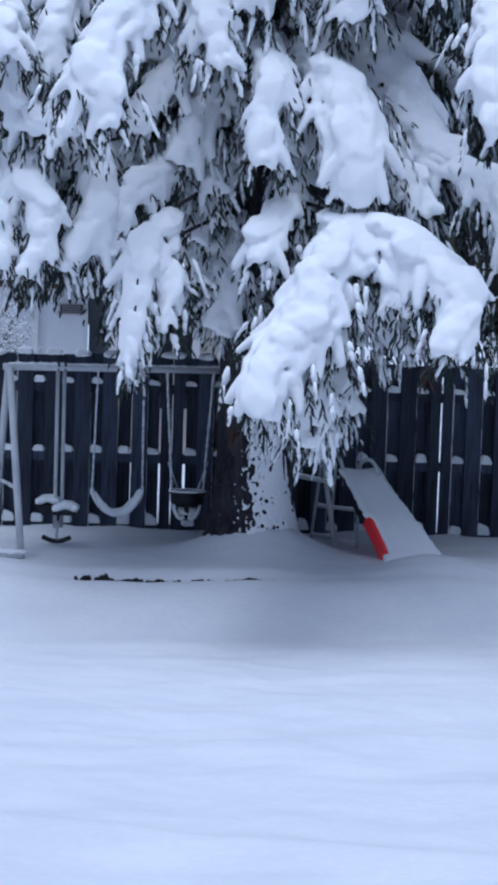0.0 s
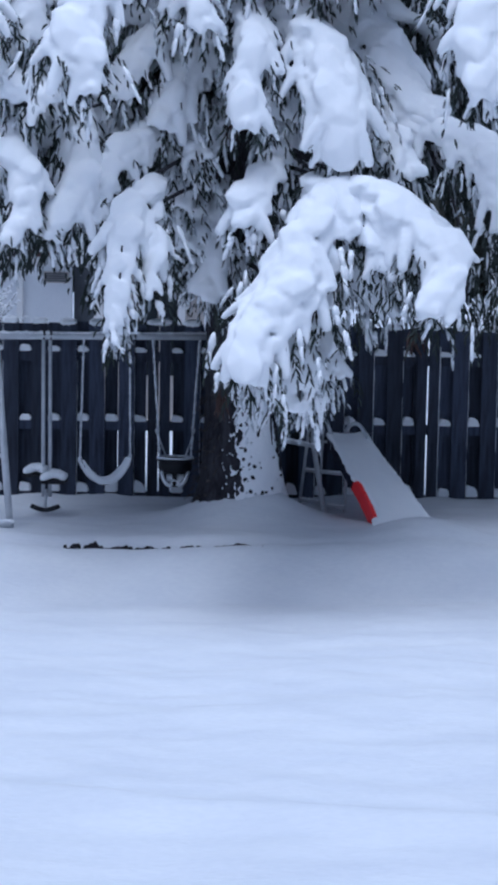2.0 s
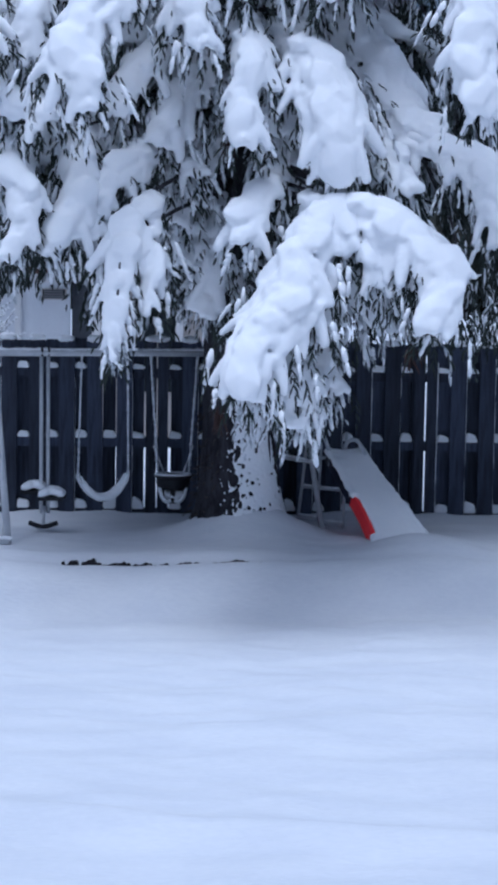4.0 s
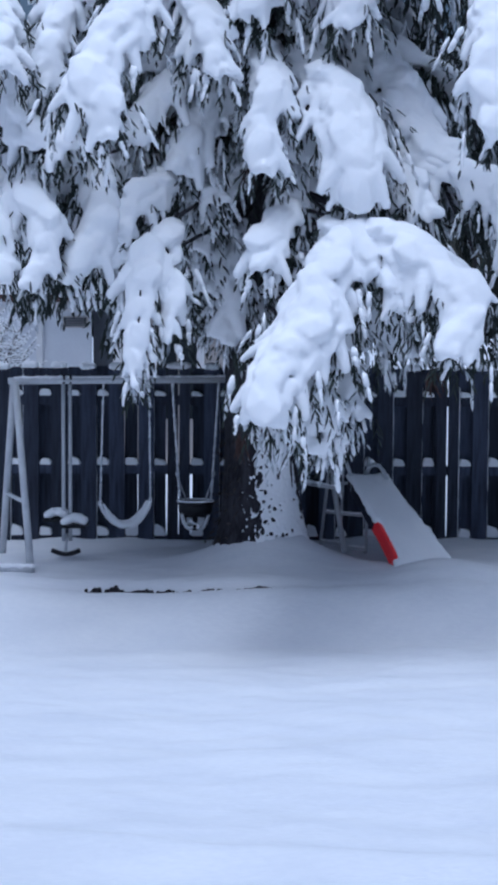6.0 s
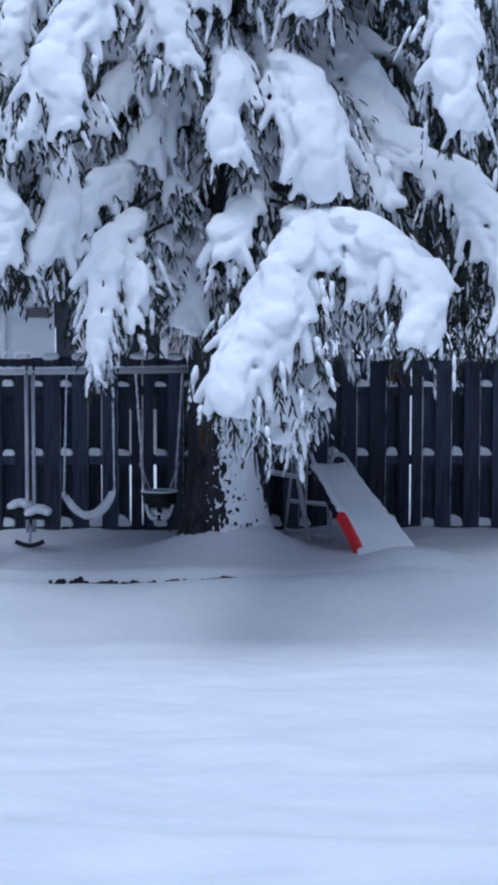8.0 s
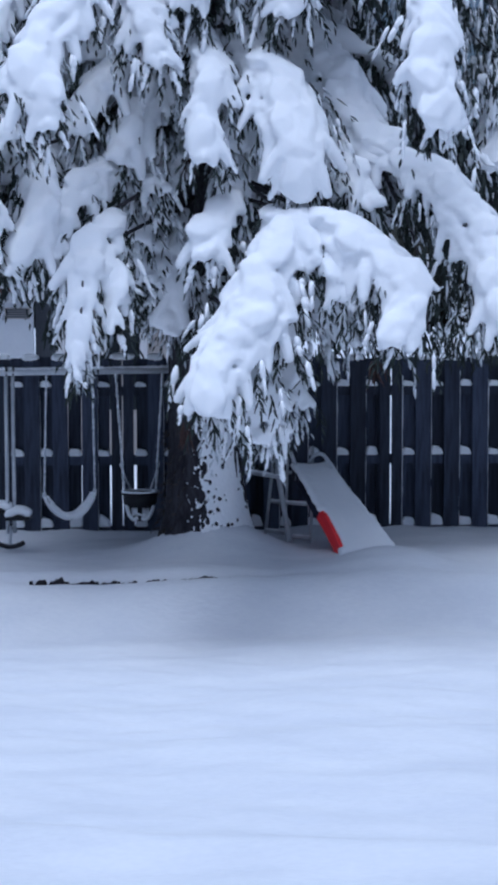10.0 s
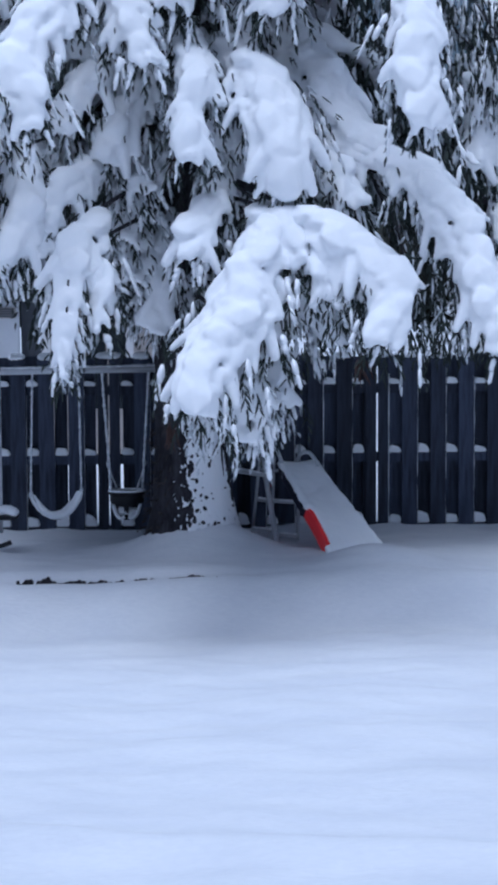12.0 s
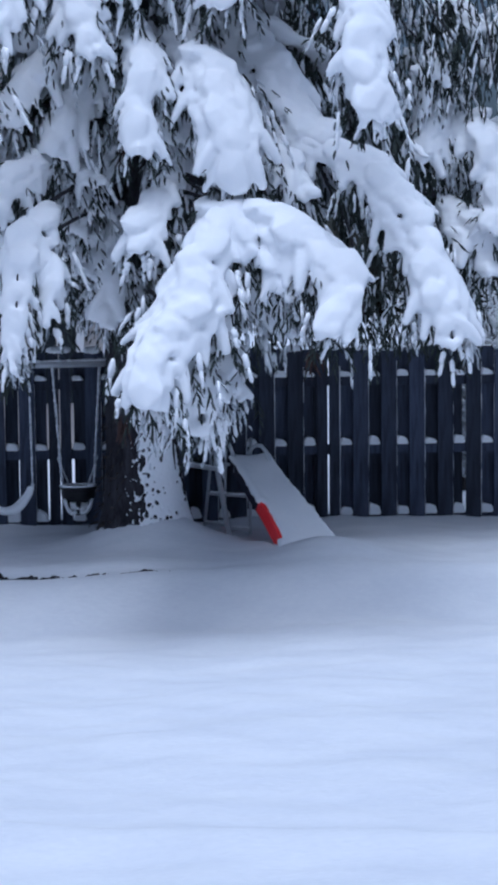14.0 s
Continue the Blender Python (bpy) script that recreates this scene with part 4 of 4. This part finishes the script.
def build_belt_swing():
    s = empty("belt_swing", (0, 0, 0), "belt swing with a snow-filled curved seat on chains", "swing")
    a, b = on_beam(-1.275), on_beam(-0.895)
    la, lb = Vector((a.x - 0.03, a.y, 0.45)), Vector((b.x + 0.01, b.y, 0.46))
    chain(s, a - Vector((0, 0, 0.02)), la, 1)
    chain(s, b - Vector((0, 0, 0.02)), lb, 2)
    v, f = [], []
    n = 16
    for k in range(n + 1):
        u = k / n
        c = la.lerp(lb, u) - Vector((0, 0, 0.215 * (1 - (2 * u - 1) ** 2) ** 0.9))
        for d, h in ((-0.065, 0), (0.065, 0), (0.065, -0.008), (-0.065, -0.008)):
            v.append(c + ACROSS * d + Vector((0, 0, h)))
    for k in range(n):
        for j in range(4):
            i, m = k * 4 + j, k * 4 + (j + 1) % 4
            f.append((i, m, m + 4, i + 4))
    f += [(3, 2, 1, 0), tuple(n * 4 + j for j in range(4))]
    finish("seat", v, f, RUBBER, s)
    v, f = [], []
    for k in range(1, 30):
        u = k / 30
        c = la.lerp(lb, u) - Vector((0, 0, 0.215 * (1 - (2 * u - 1) ** 2) ** 0.9 - 0.018))
        r = 0.026 + 0.018 * math.sin(math.pi * u)
        for d in (-0.045, 0, 0.045):
            ball(v, f, c + ACROSS * d, (r, r, r * 0.85))
    soften(finish("snow", v, f, SNOW, s, "snow lying in the seat", True), 0.012, 2, 0.012, 0.06)
    for q, way in ((la, -1), (lb, 1)):
        b = bmesh.new()
        box(b, (q.x - 0.014, q.y - 0.05, q.z - 0.02), (q.x + 0.014, q.y + 0.05, q.z + 0.025), 0.006)
        part("clamp", b, CHAIN, s)


def ring_path(c, rx, ry, n=28, z=0.0):
    return [Vector((c.x + rx * math.cos(2 * math.pi * k / n), c.y + ry * math.sin(2 * math.pi * k / n), c.z + z)) for k in range(n + 1)]


def build_bucket_swing():
    s = empty("bucket_swing", (0, 0, 0), "dark plastic toddler bucket swing with snow in the leg openings", "swing")
    a, b = on_beam(-0.70), on_beam(-0.30)
    c = Vector((-0.50, 13.24, 0.43))
    # tapered shell with a wall and two leg openings on the near face
    v, f = [], []
    n, rows = 32, 7
    for ring in range(2):
        for r in range(rows):
            h = r / (rows - 1)
            for k in range(n):
                t = 2 * math.pi * k / n
                rad = (0.148 if h < 0.36 else 0.118 - 0.05 * (h - 0.36)) - ring * 0.008
                v.append((c.x + rad * math.cos(t), c.y + rad * 0.8 * math.sin(t), c.z - 0.235 * h))
    def hole(r, k):
        t = 360 * (k + 0.5) / n
        return 3 <= r <= 4 and (215 < t < 258 or 282 < t < 325)
    for ring in range(2):
        for r in range(rows - 1):
            for k in range(n):
                if hole(r, k):
                    continue
                i = ring * rows * n + r * n + k
                j = ring * rows * n + r * n + (k + 1) % n
                f.append((i, j, j + n, i + n))
    for k in range(n):
        i, j, o = k, (k + 1) % n, rows * n
        f.append((i, j, j + o, i + o))
    f.append(tuple((rows - 1) * n + k for k in range(n)))
    finish("bucket", v, f, RUBBER, s, "", True)
    v, f = [], []
    sweep(v, f, ring_path(c, 0.148, 0.12), 0.016, 8)
    finish("rim", v, f, RUBBER, s, "", True)
    v, f = [], []
    for q in ring_path(c, 0.148, 0.12, 40, 0.016):
        ball(v, f, q, (0.021, 0.021, 0.014))
    soften(finish("rim_snow", v, f, SNOW, s, "ring of snow on the rim", True), 0.008, 1)
    v, f = [], []
    rng = random.Random(8)
    for k in range(50):
        t, d = rng.uniform(0, 6.28), rng.uniform(0, 0.085)
        ball(v, f, (c.x + d * math.cos(t), c.y - 0.015 + d * 0.75 * math.sin(t), c.z - 0.17 + rng.uniform(-0.03, 0.03)), (0.03, 0.03, 0.03))
    soften(finish("snow", v, f, SNOW, s, "snow inside the seat", True), 0.012, 2)
    for way in (-1, 1):
        pts = [(c.x + way * 0.115, c.y - 0.045, c.z - 0.10), (c.x + way * 0.095, c.y - 0.085, c.z - 0.17), (c.x + way * 0.055, c.y - 0.105, c.z - 0.215), (c.x + way * 0.015, c.y - 0.105, c.z - 0.20)]
        tube("leg_strap", pts, 0.017, SNOW, s, 8, "strap plastered with snow")
    for top, d, seed in ((a, -0.135, 5), (b, 0.135, 6)):
        chain(s, top - Vector((0, 0, 0.02)), c + Vector((d, 0, 0.01)), seed, 0.015)
        chain(s, (top + c + Vector((d, 0, 0))) * 0.5 - Vector((0, 0, 0.28)), c + Vector((d * 0.6, 0.09, 0.01)), seed + 3, 0.008)


build_swing_set()
build_glider()
build_belt_swing()
build_bucket_swing()


# ---- slide with its ladder ----
def build_slide():
    s = empty("slide", (0, 0, 0), "red plastic garden slide buried in snow with a tube ladder", "slide")
    down = [(0.985, 13.22, 0.63, 0.30), (1.03, 13.08, 0.56, 0.31), (1.13, 12.85, 0.40, 0.34), (1.25, 12.58, 0.23, 0.38), (1.37, 12.30, 0.03, 0.45), (1.42, 12.12, -0.12, 0.50)]
    p = smooth_path(down, 0.05)
    bed_v, bed_f, snow_v, snow_f = [], [], [], []
    rails = {-1: ([], []), 1: ([], [])}
    rng = random.Random(12)
    for i, (x, y, z, w) in enumerate(p):
        t = Vector(p[min(i + 1, len(p) - 1)][:3] - p[max(i - 1, 0)][:3]).normalized()
        lat = Vector((-t.y, t.x, 0)).normalized()
        nor = lat.cross(t)
        nor = nor if nor.z > 0 else -nor
        q = Vector((x, y, z))
        for u, h in ((-0.5, 0.0), (0.5, 0.0), (0.5, -0.025), (-0.5, -0.025)):
            bed_v.append(q + lat * u * w + nor * h)
        for side in (-1, 1):
            c = q + lat * side * (w / 2)
            for u, h in ((-0.016, -0.06), (0.016, -0.06), (0.016, 0.055), (-0.016, 0.055)):
                rails[side][0].append(c + lat * u + nor * h)
        for k in range(9):
            u = -0.5 + k / 8
            # the near side rail has lost its snow half way down
            bare = 0.46 < i / len(p) < 0.80 and u * (1 if lat.x > 0 else -1) < -0.40
            if bare:
                continue
            r = rng.uniform(0.040, 0.052)
            ball(snow_v, snow_f, q + lat * u * (w + 0.02) + nor * (0.035 + 0.018 * abs(u * 2) ** 4), (r, r, r * 0.8))
    n = len(p)
    for k in range(n - 1):
        for j in range(4):
            i, m = k * 4 + j, k * 4 + (j + 1) % 4
            bed_f.append((i, m, m + 4, i + 4))
    bed_f += [(3, 2, 1, 0), tuple((n - 1) * 4 + j for j in range(4))]
    finish("bed", bed_v, bed_f, RED, s)
    # above the cut the rail is coloured dark to stand for shade
    cut = int(n * 0.48)
    for side in (-1, 1):
        vs = rails[side][0]
        for lo, hi, mat, label in ((0, cut, RAIL_SHADE, "upper plastic rail coloured dark blue for shade"), (cut - 1, n, RED, "bright red plastic rail")):
            piece = vs[lo * 4:hi * 4]
            m = hi - lo
            fs = [(k * 4 + j, k * 4 + (j + 1) % 4, k * 4 + 4 + (j + 1) % 4, k * 4 + 4 + j) for k in range(m - 1) for j in range(4)]
            finish("side_rail", piece, fs + [(3, 2, 1, 0), tuple((m - 1) * 4 + j for j in range(4))], mat, s, label)
    soften(finish("snow", snow_v, snow_f, SNOW, s, "smooth snow covering the slide bed", True), 0.016, 9)
    # ladder
    pipe("post", (0.67, 13.34, 0.82), (0.805, 13.02, -0.05), 0.024, s)
    pipe("post", (1.02, 13.40, 0.82), (0.98, 13.10, -0.05), 0.014, s)
    pipe("back_post", (0.68, 13.36, 0.80), (0.60, 13.55, -0.05), 0.014, s)
    pipe("back_post", (0.80, 13.36, 0.80), (0.79, 13.55, 0.20), 0.012, s)
    pipe("handle", (0.46, 13.30, 0.60), (0.75, 13.22, 0.56), 0.018, s)
    pipe("rung", (0.64, 13.30, 0.345), (0.99, 13.12, 0.335), 0.015, s)
    pipe("rung", (0.60, 13.50, 0.06), (0.77, 13.40, 0.05), 0.016, s)
    pipe("rung", (0.82, 13.10, 0.06), (0.97, 13.06, 0.05), 0.016, s)
    pipe("rung", (0.70, 13.30, 0.60), (1.0, 13.30, 0.60), 0.014, s)
    for a, b in (((0.70, 13.32, 0.80), (0.86, 13.10, 0.60)), ((0.98, 13.32, 0.66), (1.16, 13.14, 0.62))):
        a, b = Vector(a), Vector(b)
        pts = [a, a.lerp(b, 0.25) + Vector((0, 0, 0.10)), a.lerp(b, 0.65) + Vector((0, 0, 0.13)), b + Vector((0, 0, 0.04)), b - Vector((0, 0, 0.05))]
        tube("handrail", [tuple(q) for q in pts], 0.018, PIPE, s, 8)
    for a, b, sd in (((0.47, 13.295, 0.622), (0.74, 13.22, 0.582), 1), ((0.66, 13.29, 0.36), (0.98, 13.12, 0.35), 2), ((0.61, 13.49, 0.078), (0.76, 13.40, 0.07), 3), ((0.83, 13.10, 0.078), (0.96, 13.06, 0.07), 4)):
        snow_strip("rung_snow", a, b, 0.018, s, sd)


build_slide()


# ---- edging of the raised bed ----
def build_edging():
    """Timber lengths whose weathered face shows in ragged patches between the snow below and above."""
    e = empty("bed_edging", (0, 11.60, 0), "dark timber bed edging almost buried in snow", "edging", "", "structure")
    for x0, x1, high in ((-1.29, -0.98, 0.072), (-0.975, -0.62, 0.060), (-0.615, -0.22, 0.040), (-0.215, 0.25, 0.018)):
        n = int((x1 - x0) / 0.012)
        v, f = [], []
        for k in range(n + 1):
            x = x0 + (x1 - x0) * k / n
            low = ground_height(x, 11.58)
            bite = 0.80 * noise.noise(Vector((x * 8, 1.0, 0))) + 0.50 * noise.noise(Vector((x * 30, 2.0, 0)))
            top = low + high * min(1.1, max(-0.6, (0.28 if x < -0.6 else 0.12) + 1.2 * bite)) * (1.35 if x < -1.27 else 1)
            for y, z in ((-0.015, -0.2), (0.06, -0.2), (0.055, top - 0.006), (-0.008 + 0.01 * bite, top)):
                v.append((x, y, z))
        for k in range(n):
            for m in range(4):
                a, b = k * 4 + m, k * 4 + (m + 1) % 4
                f.append((a, b, b + 4, a + 4))
        f += [(3, 2, 1, 0), tuple(n * 4 + m for m in range(4))]
        finish("timber", v, f, SOIL, e)


build_edging()


# ---- houses beyond the fence ----
def siding_wall(name, x0, x1, y, z1, mat, parent, lap=0.16, depth=0.009):
    """A wall face of lapped boards that runs along x."""
    prof = []
    z = -0.2
    while z < z1:
        prof += [(y - depth, z), (y - 0.004, min(z + lap, z1))]
        z += lap
    prof += [(y + 0.1, z1), (y + 0.1, -0.2)]
    v = [(x, b, c) for x in (x0, x1) for b, c in prof]
    n = len(prof)
    f = [(i, (i + 1) % n, n + (i + 1) % n, n + i) for i in range(n)] + [tuple(range(n))[::-1], tuple(range(n, 2 * n))]
    return finish(name, v, f, mat, parent)


def slab(name, lo, hi, mat, parent, bevel=0.01, label=""):
    b = bmesh.new()
    box(b, lo, hi, bevel)
    return part(name, b, mat, parent, label)


def build_houses():
    h = empty("garage", (0, 0, 0), "low grey sided garage with a snowy roof behind the fence", "garage")
    siding_wall("wall", -9.0, -2.34, 22.0, 2.22, SIDING, h)
    # side wall and return have their shade painted in as darker siding
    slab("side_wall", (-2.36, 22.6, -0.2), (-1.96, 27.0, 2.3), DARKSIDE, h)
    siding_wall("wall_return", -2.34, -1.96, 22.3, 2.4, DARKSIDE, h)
    slab("downpipe", (-3.12, 21.90, -0.1), (-3.03, 21.98, 2.22), TRIM, h)
    slab("fascia", (-9.0, 21.75, 2.22), (-2.32, 22.1, 2.34), TRIM, h)
    slab("vent", (-2.74, 21.94, 1.98), (-2.38, 22.02, 2.14), BEIGE, h)
    for k in range(4):
        slab("slat", (-2.72, 21.92, 2.00 + k * 0.033), (-2.40, 21.945, 2.018 + k * 0.033), DARKSIDE, h, 0.002)
    v = [(-9.2, 21.6, 2.34), (-2.2, 21.6, 2.34), (-2.2, 27.4, 3.6), (-9.2, 27.4, 3.6), (-9.2, 21.6, 2.44), (-2.2, 21.6, 2.44), (-2.2, 27.4, 3.7), (-9.2, 27.4, 3.7)]
    q = [(3, 2, 1, 0), (4, 5, 6, 7), (0, 1, 5, 4), (1, 2, 6, 5), (2, 3, 7, 6), (3, 0, 4, 7)]
    finish("roof", v, q, ROOFING, h)
    v = [(x, y, z + (0.10 if k < 4 else 0.30)) for k, (x, y, z) in enumerate(v[:4] * 2)]
    finish("roof_snow", v, q, SNOW, h, "thick snow on the roof")
    d = empty("neighbour_house", (0, 0, 0), "beige sided house with a white-trimmed window", "house")
    siding_wall("wall", -1.86, 1.2, 21.6, 2.75, BEIGE, d)
    slab("corner_board", (-1.98, 21.52, -0.2), (-1.86, 21.7, 2.75), TRIM, d)
    win = slab("window", (-1.36, 21.50, 0.7), (-0.80, 21.56, 1.86), GLASS, d, 0.004, "dark window panes")
    for lo, hi in (((-1.36, 21.46, 1.86), (-0.72, 21.56, 1.94)), ((-1.36, 21.46, 1.26), (-0.80, 21.51, 1.30)), ((-1.42, 21.46, 0.66), (-1.34, 21.56, 1.94)), ((-1.08, 21.47, 0.7), (-1.04, 21.51, 1.86))):
        slab("frame", lo, hi, BEIGE, win)
    slab("frame", (-0.80, 21.45, 0.66), (-0.69, 21.56, 2.35), TRIM, win)
    slab("eave", (-2.1, 21.2, 2.75), (1.4, 21.7, 2.87), TRIM, d)
    v = [(-2.1, 21.1, 2.87), (1.4, 21.1, 2.87), (1.4, 26, 4.6), (-2.1, 26, 4.6), (-2.1, 21.1, 3.15), (1.4, 21.1, 3.15), (1.4, 26, 4.9), (-2.1, 26, 4.9)]
    finish("roof_snow", v, q, SNOW, d, "thick snow on the roof")


build_houses()


# ---- snowy shrubs beyond the fence ----
def shrub(x, y, h, spread, seed, label):
    rng = random.Random(seed)
    s = empty("shrub", (x, y, 0), label, "shrub", "shrubs beyond the fence")
    wv, wf, sv, sf = [], [], [], []
    for k in range(46):
        a = rng.uniform(0, 6.28)
        lean = rng.uniform(0.1, 1.0) * spread
        top = Vector((math.cos(a) * lean, math.sin(a) * lean, h * rng.uniform(0.6, 1.05)))
        pts = [Vector((0, 0, -0.1)), Vector((top.x * 0.35, top.y * 0.35, top.z * 0.55)), top]
        line = smooth_path([tuple(q) for q in pts], 0.12)
        sweep(wv, wf, line, [0.012 * (1 - 0.7 * i / len(line)) for i in range(len(line))], 4)
        for q in line[2:]:
            for _ in range(3):
                w = Vector(q) + Vector((rng.uniform(-0.20, 0.20), rng.uniform(-0.20, 0.20), rng.uniform(-0.02, 0.18)))
                sweep(wv, wf, [Vector(q), w], [0.005, 0.002], 3)
                for h0 in (0.25, 0.45, 0.65, 0.85, 1.0):
                    ball(sv, sf, Vector(q).lerp(w, h0) + Vector((0, 0, 0.008)), (rng.uniform(0.010, 0.026), 0.012, rng.uniform(0.008, 0.016)))
            ball(sv, sf, Vector(q) + Vector((0, 0, 0.012)), (0.02, 0.02, 0.022))
    tagged(finish("twigs", wv, wf, TWIG, s), kind="stuff")
    tagged(finish("snow", sv, sf, SNOW, s, "snow on the twigs"), kind="stuff")


shrub(-2.95, 15.9, 1.95, 0.75, 31, "bare shrub thickly coated with snow behind the fence")
shrub(3.55, 16.2, 2.2, 1.0, 32, "bare arching shrub coated with snow behind the fence")
shrub(4.7, 17.0, 2.5, 1.1, 33, "bare arching shrub coated with snow behind the fence")
